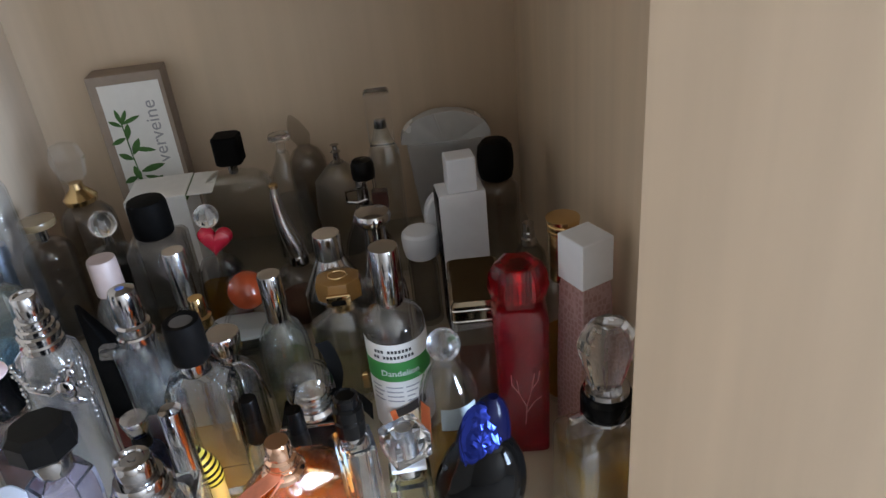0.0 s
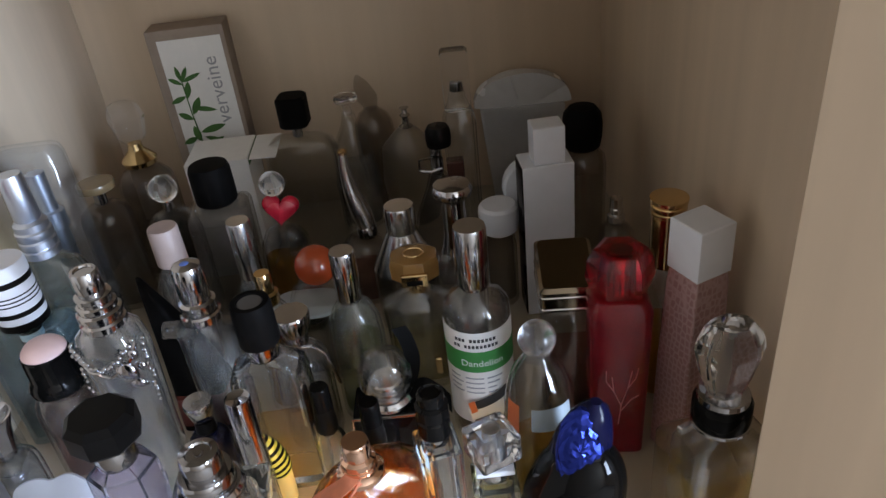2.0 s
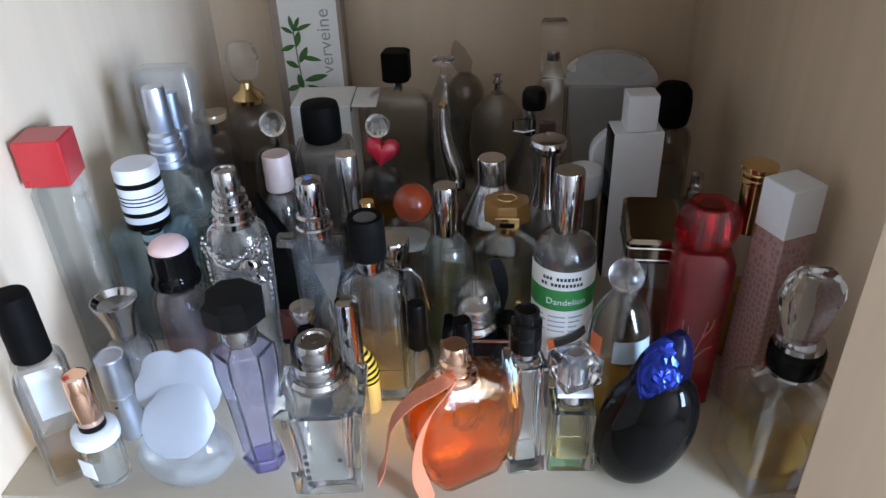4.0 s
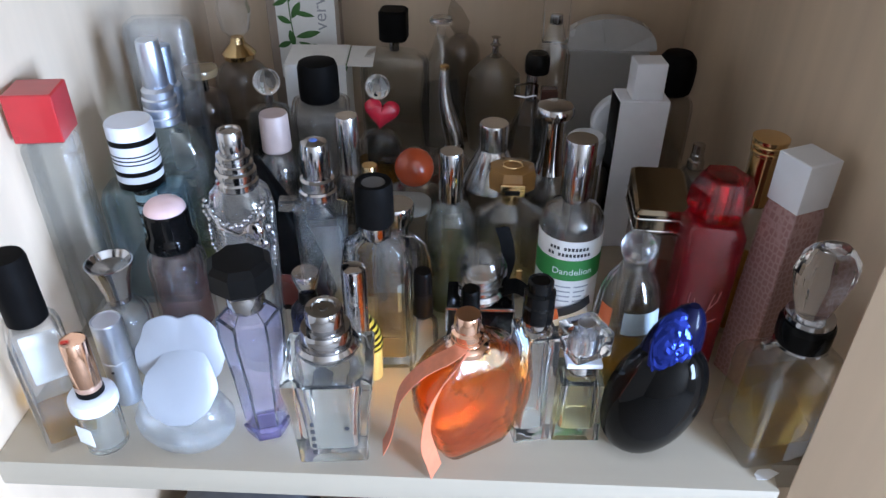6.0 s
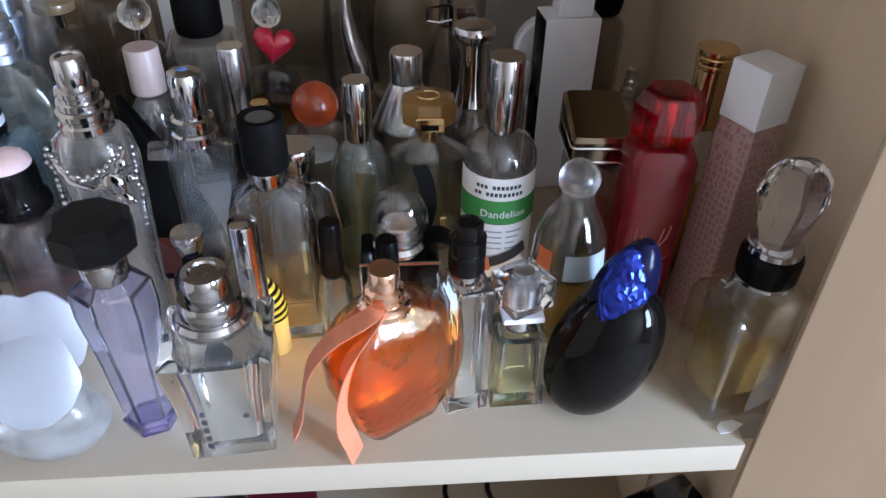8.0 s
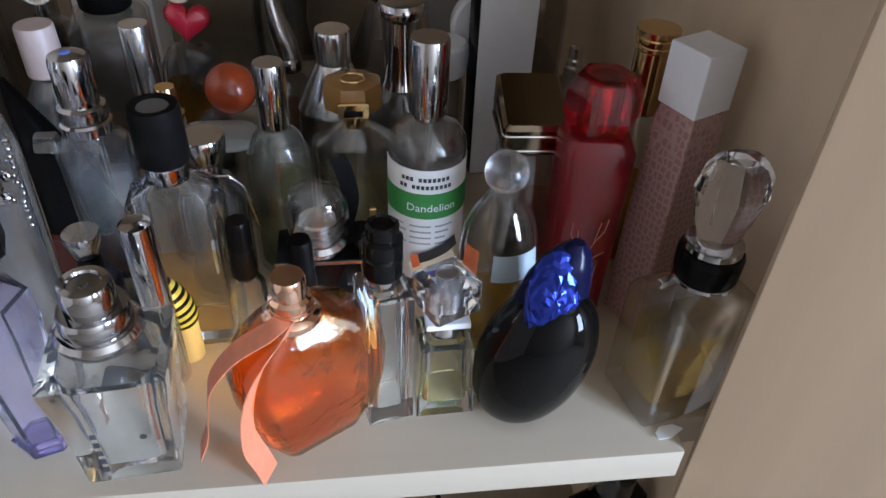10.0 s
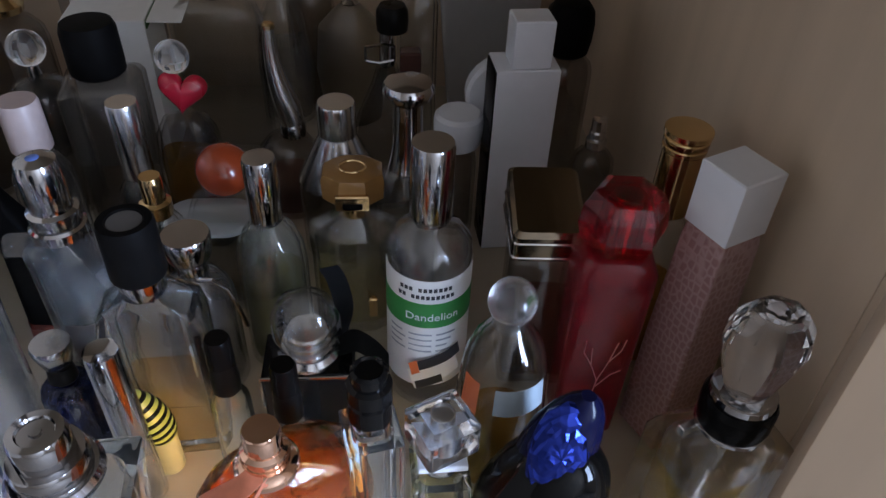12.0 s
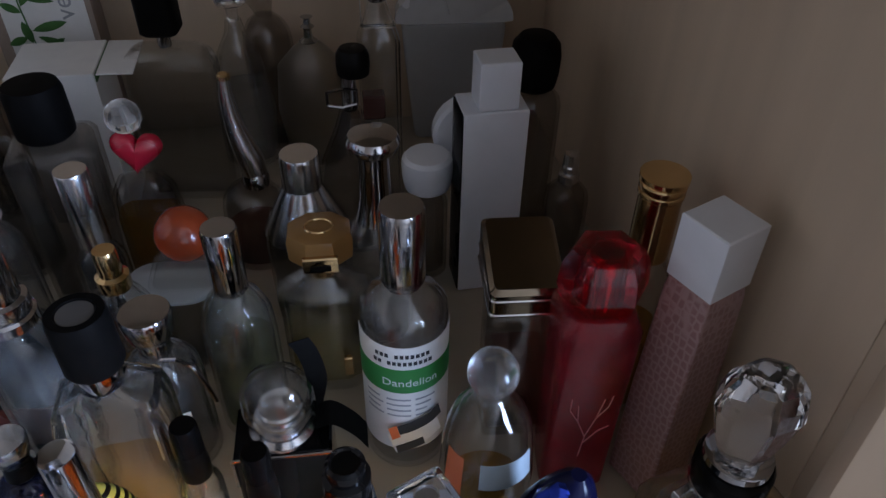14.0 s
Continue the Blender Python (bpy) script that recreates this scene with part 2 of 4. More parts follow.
def loft(specs, sides=0, flip=False, bm=None):
    """Skin over rings of (z, width, depth, roundness, dx, dy)."""
    bm = bm or bmesh.new()
    rings = [[bm.verts.new([v * MM for v in p]) for p in ring(s, sides)] for s in specs]
    n = len(rings[0])
    for a, b in zip(rings, rings[1:]):
        for i in range(n):
            f = (a[i], a[(i + 1) % n], b[(i + 1) % n], b[i])
            bm.faces.new(f[::-1] if flip else f)
    bm.faces.new(rings[0] if flip else rings[0][::-1])
    bm.faces.new(rings[-1][::-1] if flip else rings[-1])
    return bm


def lathe(profile, n=0):
    """A turned shape from (diameter, height) pairs."""
    return loft([(z, d, d, 1.0) for d, z in profile], n)


def block(w, d, z0, z1, b=1.0, c=0.06, sides=0):
    return loft([(z0, w - 2 * b, d - 2 * b, c), (z0 + b, w, d, c), (z1 - b, w, d, c), (z1, w - 2 * b, d - 2 * b, c)], sides)


def at_z(specs, z):
    for a, b in zip(specs, specs[1:]):
        if a[0] <= z <= b[0]:
            u = (z - a[0]) / max(b[0] - a[0], 1e-6)
            return (z, *(p + u * (q - p) for p, q in zip(a[1:], b[1:])))
    return (z, *specs[-1][1:])


def inset(specs, wall, z0, z1):
    inner = [at_z(specs, z0)] + [s for s in specs if z0 < s[0] < z1] + [at_z(specs, z1)]
    return [(s[0], max(s[1] - 2 * wall, 1.0), max(s[2] - 2 * wall, 1.0), *s[3:]) for s in inner]


def part(name, bm, mat, parent, label="", sharp=32, place=None):
    me = bpy.data.meshes.new(name)
    bm.to_mesh(me)
    bm.free()
    me.shade_smooth()
    me.set_sharp_from_angle(angle=radians(sharp))
    me.materials.append(mat)
    ob = new(name, me)
    ob.parent = parent
    ob.visible_shadow = mat.name not in SEE_THROUGH  # thick glass lets the daylight in
    if place is not None:
        ob.matrix_local = place
    return tagged(ob, label=label)


def mm(x, y, z, rx=0, ry=0, rz=0):
    return pose(x * MM, y * MM, z * MM, rx, ry, rz)


def thing(name, label, x, y, turn=0, category="perfume bottle", group="perfume bottles on the shelf", z=0.0):
    ob = new(name)
    ob.matrix_world = mm(x, y, z + 0.3, 0, 0, turn)
    ob.empty_display_size = 0.02
    return tagged(ob, label, category, group)


def vessel(root, specs, mat, wall=2.0, floor=5.0, fill=None, liquid=None, sides=0, top=None, name="glass_body", inner=None):
    """A hollow glass body with its liquid."""
    top = top or specs[-1][0] - 1.5
    bm = loft(specs, sides)
    hollow = inset(specs, wall, floor, top)
    if inner:
        hollow = [(q[0], q[1], q[2], inner, *q[4:]) for q in hollow]
    loft(hollow, sides, True, bm)
    body = part(name, bm, mat, root)
    if fill:
        wet = inset(specs, wall - 0.2, floor - 0.2, fill)
        part("liquid", loft([(q[0], q[1], q[2], inner or q[3], *q[4:]) for q in wet], sides), liquid, body)
    return body


def bottle(name, label, x, y, specs, mat, turn=0, **kw):
    root = thing(name, label, x, y, turn)
    return root, vessel(root, specs, mat, **kw)


def round_specs(d, h, neck, shoulder, base=2.0):
    """Rings of a plain round bottle: diameter, height, neck diameter, shoulder height."""
    return [(0, d - 2 * base, d - 2 * base, 1.0), (base, d, d, 1.0), (h - shoulder, d, d, 1.0), (h - shoulder * 0.55, d * 0.93, d * 0.93, 1.0),
            (h - shoulder * 0.2, d * 0.70, d * 0.70, 1.0), (h, neck, neck, 1.0)]


def slab_specs(w, d, h, neck, shoulder, c=0.25):
    return [(0, w - 2, d - 2, c), (1.2, w, d, c), (h - shoulder, w, d, c), (h - shoulder * 0.4, w * 0.9, d * 0.9, c),
            (h - shoulder * 0.1, (w + neck) / 2, (d * 0.8 + neck) / 2, c), (h, neck, neck, 0.9)]


def tube(points, radius, n=8):
    """A bent round bar through points (mm), radius a number or one for each point."""
    bm = bmesh.new()
    pts = [Vector(p) * MM for p in points]
    rings = []
    for i, p in enumerate(pts):
        way = (pts[min(i + 1, len(pts) - 1)] - pts[max(i - 1, 0)]).normalized()
        side = way.orthogonal().normalized() if i == 0 else (side - way * side.dot(way)).normalized()
        up = way.cross(side)
        r = (radius[i] if isinstance(radius, (list, tuple)) else radius) * MM
        rings.append([bm.verts.new(p + r * (math.cos(2 * math.pi * j / n) * side + math.sin(2 * math.pi * j / n) * up)) for j in range(n)])
    for a, b in zip(rings, rings[1:]):
        for j in range(n):
            bm.faces.new((a[j], a[(j + 1) % n], b[(j + 1) % n], b[j]))
    bm.faces.new(rings[0][::-1]), bm.faces.new(rings[-1])
    return bm


def strip(points, width, thick=0.5, way=(0, 1, 0)):
    """A flat ribbon through points (mm), as wide as width along way."""
    bm = bmesh.new()
    w = Vector(way).normalized() * width / 2
    keys = [Vector(p) for p in points]
    keys = [keys[0] * 2 - keys[1]] + keys + [keys[-1] * 2 - keys[-2]]
    pts = []
    for a, b, c, d in zip(keys, keys[1:], keys[2:], keys[3:]):
        for k in range(5):
            u = k / 5
            pts.append(0.5 * (2 * b + (c - a) * u + (2 * a - 5 * b + 4 * c - d) * u * u + (3 * b - a - 3 * c + d) * u ** 3))
    pts.append(keys[-2])
    rows = []
    for i, p in enumerate(pts):
        t = (pts[min(i + 1, len(pts) - 1)] - pts[max(i - 1, 0)]).normalized()
        n = t.cross(w).normalized() * thick / 2
        rows.append([bm.verts.new(q * MM) for q in (p - w - n, p + w - n, p + w + n, p - w + n)])
    for a, b in zip(rows, rows[1:]):
        for j in range(4):
            bm.faces.new((a[j], a[(j + 1) % 4], b[(j + 1) % 4], b[j]))
    bm.faces.new(rows[0][::-1]), bm.faces.new(rows[-1])
    return bm


def sphere(d, z, sx=1.0, sy=1.0, sz=1.0, n=14):
    return loft([(z - d / 2 * sz * math.cos(math.pi * i / n), max(d * sx * math.sin(math.pi * i / n), 0.1), max(d * sy * math.sin(math.pi * i / n), 0.1), 1.0) for i in range(n + 1)])


def box_m(x0, x1, y0, y1, z0, z1):
    """A plain panel between six coordinates in metres."""
    bm = bmesh.new()
    bmesh.ops.create_cube(bm, size=1.0, matrix=Matrix.LocRotScale(((x0 + x1) / 2, (y0 + y1) / 2, (z0 + z1) / 2), None, (x1 - x0, y1 - y0, z1 - z0)))
    bmesh.ops.bevel(bm, geom=bm.edges[:], offset=0.0008, segments=2, affect="EDGES", profile=0.5)
    return bm


def structure(name, bm, mat, label):
    return tagged(part(name, bm, mat, None), label, "furniture part" if "cabinet" in name or "shelf" in name else "room", kind="structure")


# ---- cabinet and room ----
LEFT, RIGHT, FRONT, BACK, TOP, LOW = -0.318, 0.114, 0.247, 0.665, 0.40, -0.27
board = bmesh.new()
plan = [(LEFT, FRONT - 0.003), (0.0835, FRONT - 0.003), (0.0835, 0.2615), (RIGHT, 0.2615), (RIGHT, BACK), (LEFT, BACK)]
under = [board.verts.new((x, y, -0.018)) for x, y in plan]
over_v = [board.verts.new((x, y, 0.0)) for x, y in plan]
board.faces.new(under[::-1]), board.faces.new(over_v)
for i in range(6):
    board.faces.new((under[i], under[(i + 1) % 6], over_v[(i + 1) % 6], over_v[i]))
bmesh.ops.bevel(board, geom=board.edges[:], offset=0.0008, segments=2, affect="EDGES", profile=0.5)
structure("shelf", board, SHELF, "cream laminated cabinet shelf crowded with perfume bottles")
structure("shelf_lower", box_m(LEFT, RIGHT, FRONT, BACK, LOW - 0.018, LOW), SHELF, "lower cream cabinet shelf with dark odds and ends")
structure("shelf_upper", box_m(LEFT, RIGHT, FRONT, BACK, TOP, TOP + 0.018), SHELF, "upper cream cabinet shelf above the bottles")
structure("cabinet_back", box_m(LEFT - 0.02, RIGHT + 0.02, BACK, BACK + 0.012, -1.1, TOP + 0.3), WOOD, "birch-coloured back panel of the cabinet")
structure("cabinet_side_left", box_m(LEFT - 0.02, LEFT, FRONT - 0.004, BACK, -1.1, TOP + 0.3), WOOD, "birch-coloured side panel lit by the window")
structure("cabinet_side_right", box_m(RIGHT, RIGHT + 0.02, FRONT + 0.0321, BACK, -1.1, TOP + 0.3), WOOD, "shaded birch-coloured side panel of the cabinet")
door = structure("cabinet_door", box_m(0.0, 0.44, 0.0, 0.017, -1.1, TOP + 0.3), WOOD, "wide flat birch-coloured cabinet door standing open")
door.matrix_world = pose(0.0865, 0.243, 0, 0, 0, -34)
structure("cabinet_top", box_m(LEFT - 0.02, RIGHT + 0.02, FRONT + 0.033, BACK + 0.012, TOP + 0.3005, TOP + 0.32), WOOD, "birch-coloured top panel of the cabinet")
structure("cabinet_stile", box_m(RIGHT, 0.62, FRONT + 0.0146, FRONT + 0.032, -1.1, TOP + 0.3), WOOD, "birch-coloured front edge of the cabinet")
structure("cabinet_front_left", box_m(-0.85, LEFT - 0.021, 0.2245, 0.2425, -1.1, TOP + 0.3), WOOD, "birch-coloured front panel of the neighbouring cabinet")
# assumed room shell, out of view; plaster tone set for warm bounced light
structure("wall_north_low", box_m(-2.0, 1.9, 0.70, 0.80, -1.1, -0.57), PLASTER, "unseen pale plaster wall behind the cabinet")
structure("wall_north", box_m(-2.0, 1.9, 0.70, 0.80, -0.569, 1.5), PLASTER, "unseen pale plaster wall behind the cabinet")
structure("wall_south", box_m(-2.0, 1.9, -2.5, -2.4, -1.1, 1.5), PLASTER, "unseen pale plaster wall of the room")
structure("wall_west", box_m(-2.1, -2.001, -2.4, 0.70, -1.1, 1.5), PLASTER, "unseen pale plaster wall of the room")
structure("floor", box_m(-2.1, 2.0, -2.5, 0.80, -1.2, -1.101), CARPET, "unseen brown carpeted room floor")
structure("ceiling", box_m(-2.1, 2.0, -2.5, 0.80, 1.501, 1.6), PLASTER, "unseen plaster ceiling")
structure("wall_east_low", box_m(1.901, 2.0, -2.4, 0.70, -1.1, WIN_Z0), PLASTER, "unseen pale plaster wall below the window")
structure("wall_east_high", box_m(1.901, 2.0, -2.4, 0.70, WIN_Z1, 1.5), PLASTER, "unseen pale plaster wall above the window")
structure("wall_east_near", box_m(1.901, 2.0, -2.4, WIN_Y0, WIN_Z0 + 0.001, WIN_Z1 - 0.001), PLASTER, "unseen pale plaster wall beside the window")
structure("wall_east_far", box_m(1.901, 2.0, WIN_Y1, 0.70, WIN_Z0 + 0.001, WIN_Z1 - 0.001), PLASTER, "unseen pale plaster wall beside the window")


win = structure("window_1", box_m(1.93, 1.96, WIN_Y0 + 0.002, WIN_Y1 - 0.002, WIN_Z0 + 0.002, WIN_Z0 + 0.05), matte("window_paint", (0.78, 0.78, 0.77), (0.3, 0.5)), "white painted window in the room wall")
paint = win.data.materials[0]
part("window_frame", box_m(1.93, 1.96, WIN_Y0 + 0.002, WIN_Y1 - 0.002, WIN_Z1 - 0.05, WIN_Z1 - 0.002), paint, win)
for y in (WIN_Y0 + 0.002, (WIN_Y0 + WIN_Y1) / 2 - 0.024, WIN_Y1 - 0.05):
    part("window_frame", box_m(1.93, 1.96, y, y + 0.048, WIN_Z0 + 0.0505, WIN_Z1 - 0.0505), paint, win)

# ---- front row of bottles ----
# thick square bottle with a stepped chrome top
r, g = bottle("square_bottle", "thick clear square glass bottle with a stepped chrome spray top", -143, 268,
              [(0, 32, 31, 0.10), (1.5, 35, 34, 0.10), (3, 35.5, 34.5, 0.08), (20, 36.5, 35.5, 0.08), (40, 39.5, 37.5, 0.08), (55, 44, 40, 0.08), (57.5, 43.5, 39.5, 0.08), (59, 40, 36, 0.1), (60, 20, 20, 0.9)], THICK, 5,
              wall=5.0, floor=9.0, fill=46, liquid=CLEARLIQ, top=53, inner=0.55)
part("chrome_neck", lathe([(17, 59), (17.5, 60), (17.5, 63), (20, 64)]), CHROME, r)
c = part("chrome_dish", lathe([(20, 63), (28, 64.5), (31, 67), (31, 69), (28, 71), (26, 71.2)]), CHROME, r)
part("chrome_cylinder", lathe([(24, 71), (25, 71.8), (25, 77), (23.5, 79)]), CHROME, r)
part("spray_button", lathe([(18, 79), (18.5, 80), (18.5, 88), (17, 90), (12, 90.2), (11, 89.2), (4, 89.2), (3.5, 89.9), (0.5, 89.9)]), CHROME, r)
for i in range(5):
    part("printed_mark", block(2.2, 0.3, 0, 3.0, 0.05), INK, g, place=mm(-9, -17.6 - i * 0.12, 8 + i * 5.2))
part("printed_dot", lathe([(2.6, 0), (2.6, 0.3)]), INK, g, place=mm(8, -18.1, 27, 90))

# orange pumpkin-shaped bottle with ribbon
r = thing("orange_bottle", "faceted orange glass bottle with a rose-gold spray and coral ribbon", -72, 271, 31)
orange = []
for z, w, d in ((0, 32, 19), (2, 37, 22), (14, 50, 27), (30, 59, 30), (44, 61, 30), (55, 57, 28), (63, 45, 25), (69, 29, 20), (72, 16, 16)):
    orange.append((z, w, d, 0.6, 0.0 if z < 60 else -4.0 * (z - 60) / 12, 0))
body = vessel(r, orange, ORANGE, wall=2.5, floor=5, fill=58, liquid=ORANGELIQ)
part("collar", lathe([(20, 69), (21.5, 70), (21.5, 72.5), (19, 74), (16, 74.5), (16, 76.5)]), ROSE, r, "rose-gold collar", place=mm(-5, -2, 0))
part("spray_button", lathe([(15, 76), (15.5, 77), (15.5, 80), (12.5, 81), (12.5, 88.5), (11.5, 89.6), (0.5, 89.6)]), ROSE, r, "rose-gold spray button", place=mm(-5, -2, 0))
part("ribbon", strip([(-8, -6, 75), (-17, -8, 74), (-29, -3, 66), (-37, 4, 50), (-39, 9, 32), (-41, 11, 16), (-45, 13, 4)], 9.5, 0.4, (0.45, 1, 0.15)), RIBBON, r, "coral fabric ribbon")
part("ribbon", strip([(-8, -10, 74), (-18, -14, 71), (-27, -14, 60), (-31, -12, 44), (-32, -11, 26), (-29, -11, 12), (-27, -12, 2)], 10, 0.4, (0.85, 0.5, 0.25)), RIBBON, r, "coral fabric ribbon")
part("ribbon_knot", sphere(8, 72, 1.2, 0.6, 0.6), RIBBON, r, "coral ribbon knot", place=mm(-7, -9.5, 0))
# lilac bottle with octagonal black cap
r, g = bottle("lilac_bottle", "tapered lilac faceted glass bottle with a black octagonal cap", -181, 273,
              [(0, 22, 19, 0.1), (6, 25, 21, 0.1), (7.5, 22, 19, 0.1), (40, 26, 23, 0.1), (68, 32, 28, 0.1), (80, 31, 27, 0.1), (86, 18, 17, 0.3)], PURPLE, 18,
              wall=2.5, floor=8, fill=70, liquid=CLEARLIQ, sides=6)
part("glass_foot", loft([(0.8, 17, 15, 0.1), (1.5, 18.5, 16, 0.1), (6.5, 18.5, 16, 0.1), (7.4, 17, 15, 0.1)], 6), glass("violet_glass", (0.55, 0.50, 0.95), 1.0, 0.02, 1.45), r, "deeper violet glass foot")
part("collar", lathe([(17, 85), (18, 86), (18, 97), (17, 98)]), CHROME, r)
part("cap", block(31, 31, 97, 113, 3.0, sides=8), BLACK, r)

# frosted flower bottle
r, g = bottle("flower_bottle", "clear round glass bottle with a large frosted petal stopper", -221, 265,
              [(0, 32, 22, 1.0), (2, 40, 27, 1.0), (10, 51, 33, 1.0), (18, 52, 34, 1.0), (26, 44, 30, 1.0), (33, 18, 16, 1.0)], MILKY, 0, wall=3, floor=6, fill=15, liquid=CLEARLIQ)


def petal(w, h, waves, notch, cup):
    """A cupped frosted petal with an uneven rim, standing in the xz plane."""
    bm = bmesh.new()
    n, rows = 56, 9
    fr, bk = [], []
    for j in range(rows):
        u = j / (rows - 1)
        f, b = [], []
        for i in range(n):
            a = 2 * math.pi * i / n
            rim = 1 + notch * (abs(math.cos(waves * a / 2 + 0.6)) - 0.6) * max(0.1, math.sin(a) + 0.3) + 0.012 * math.sin(11 * a)
            x, z = w / 2 * rim * u * math.cos(a), h / 2 * rim * u * math.sin(a)
            bow = cup * u * u + 0.7 * u ** 4 * math.sin(waves * a + 0.8)
            th = 1.3 * (1 - u ** 4) + 0.9
            f.append(bm.verts.new((x * MM, (bow - th) * MM, z * MM)))
            b.append(bm.verts.new((x * MM, (bow + th * 0.5) * MM, z * MM)))
        fr.append(f), bk.append(b)
    for sheet, flip in ((fr, False), (bk, True)):
        for p, q in zip(sheet, sheet[1:]):
            for i in range(n):
                f = (p[i], q[i], q[(i + 1) % n], p[(i + 1) % n])
                bm.faces.new(f[::-1] if flip else f)
    for i in range(n):
        bm.faces.new((fr[-1][i], bk[-1][i], bk[-1][(i + 1) % n], fr[-1][(i + 1) % n]))
    bmesh.ops.remove_doubles(bm, verts=bm.verts, dist=0.00002)
    return bm


part("petal_stopper", petal(43, 42, 5, 0.16, 0.8), FROST, r, "broad frosted rear petal", sharp=60, place=mm(3, 5, 55, -18, 8, 6))
part("petal_stopper", petal(35, 40, 3, 0.15, 0.6), FROST, r, "frosted front petal", sharp=60, place=mm(4, -5.0, 42, -32, 20, 4))
part("stopper_stem", lathe([(15, 31), (13, 34), (12, 42)]), FROST, r)

# small vial with gold cap
r, g = bottle("gold_cap_vial", "small clear vial with a white collar and rose-gold cap", -263, 259, round_specs(21, 32, 12, 5), THICK, wall=2.5, floor=4, fill=16, liquid=CLEARLIQ)
part("collar", lathe([(20, 29), (23.5, 30), (24, 33), (23, 36.5), (17, 38), (13, 38.2)]), WHITE, r, "white plastic collar")
part("seal", lathe([(13, 38), (13.6, 38.4), (13.6, 41.2), (12, 41.5)]), BLACK, r, "black seal ring")
part("cap", lathe([(12.8, 41.4), (13.4, 42), (13, 71), (12, 72), (10, 71.6), (0.5, 71.6)]), ROSE, r, "rose-gold tube cap")
part("label", block(10, 0.3, 10, 22, 0.1), PAPER, g, "white paper label", place=mm(-4, -10.3, 0, 0, 0, -20))

# pale blue metal tube
r = thing("metal_tube", "slim pale blue-silver metal atomiser tube", -265, 292, 0, "atomiser")
part("tube_body", lathe([(14.5, 0), (15.6, 0.8), (16, 30), (16, 31), (15.4, 31.4)]), BLUESILVER, r)
part("tube_cap", lathe([(15.4, 31.4), (16, 31.8), (16, 56.3), (15, 57), (13.5, 56.4), (0.5, 56.4)]), BLUESILVER, r)
part("pin_hole", lathe([(1.6, 0), (1.6, 0.4)]), INK, r, place=mm(0, -7.8, 26, 90))

# dark capped bottle at the end of the shelf
r, g = bottle("brown_cap_bottle", "clear bottle with dark brown cap and a little amber liquid", -286, 266, slab_specs(26, 23, 77, 14, 10, 0.2), CLEAR, 35, wall=2.2, floor=5, fill=19, liquid=AMBER)
part("cap", lathe([(17, 78), (19, 79), (18.4, 113), (17, 115), (0.5, 115.3)]), BLACK_SOFT, r, "dark brown cap")
part("label", block(17, 0.3, 28, 60, 0.1), PAPER, g, "white paper label", place=mm(0, 11.8, 0))

# tall flat clear bottle with black cap
r, g = bottle("tall_clear_bottle", "tall rectangular clear glass bottle with a black cap", -41.5, 280,
              [(0, 18, 19, 0.08), (1, 19.5, 20.5, 0.08), (70, 19.5, 20.5, 0.08), (71, 18, 19, 0.1), (72, 11, 11, 0.8), (77, 11, 11, 0.8)], THICK, 12, wall=2.8, floor=9, fill=44, liquid=CLEARLIQ, inner=0.6)
part("neck_ring", lathe([(11, 72), (12.4, 73), (12.4, 77), (11, 78)]), CHROME, r)
part("cap", lathe([(13.8, 77), (15.2, 78), (15.2, 86), (13.6, 87), (15.2, 88), (15.2, 94), (12, 95), (12.4, 96), (12.4, 100), (10, 101), (8.5, 100.2), (0.5, 100.2)]), BLACK_GLOSS, r)
part("label", block(13, 0.3, 44, 66, 0.1), BLUECARD, g, "pale blue label", place=mm(-8.5, 0, 0, 0, 0, 90))

# small bottle with a faceted glass cube cap
r, g = bottle("cube_cap_bottle", "small clear bottle with a heavy glass cube cap", -16.5, 283,
              [(0, 23, 21, 0.08), (1, 25, 23, 0.08), (40, 22, 21, 0.08), (41.5, 19, 18, 0.2), (42, 12, 12, 0.8), (50, 12, 12, 0.8)], THICK, 2, wall=3, floor=8, fill=24, liquid=YELLOWLIQ, inner=0.5)
part("white_plate", block(18, 18, 50, 53, 0.5), WHITE, r, "white plastic plate")
part("neck_ring", lathe([(13, 43), (13.6, 43.4), (13.6, 49.5), (13, 50)]), SILVER, r)
cube = block(21, 20, 53.3, 73, 3.2, 0.16)
part("cube_cap", cube, CRYSTAL, r, "clear glass cube cap with a drilled hole", sharp=20, place=mm(0, 0, 0, 0, 0, 24))
part("cap_insert", lathe([(8, 57), (9, 57.5), (9, 73.2), (8, 73.4), (7.5, 72), (0.5, 72)]), SILVER, r)

# black pebble bottle with blue cap
r = thing("pebble_bottle", "glossy black pebble-shaped bottle with a faceted cobalt cap", 18, 270, -12)
peb = loft([(39 - 39 * math.cos(math.pi * i / 24), max(46 * math.sin(math.pi * i / 24) ** 0.9, 3), max(35 * math.sin(math.pi * i / 24) ** 0.9, 2), 1.0) for i in range(25)])
part("pebble_body", peb, BLACK_GLOSS, r, place=mm(-9, -1, 0.3, 0, 14, 0))
part("cap_shell", loft([(50, 24, 21, 1, -2), (58, 28, 23, 1, -1.5), (68, 28, 22, 1, -1), (78, 25, 19, 1, 0), (87, 19, 15, 1, 1.5), (93, 12, 10, 1, 2.6), (96, 5, 5, 1, 3.2)]), NAVY, r, "dark navy rim of the cap", place=mm(-1, 1, 0, 0, 5, 10))


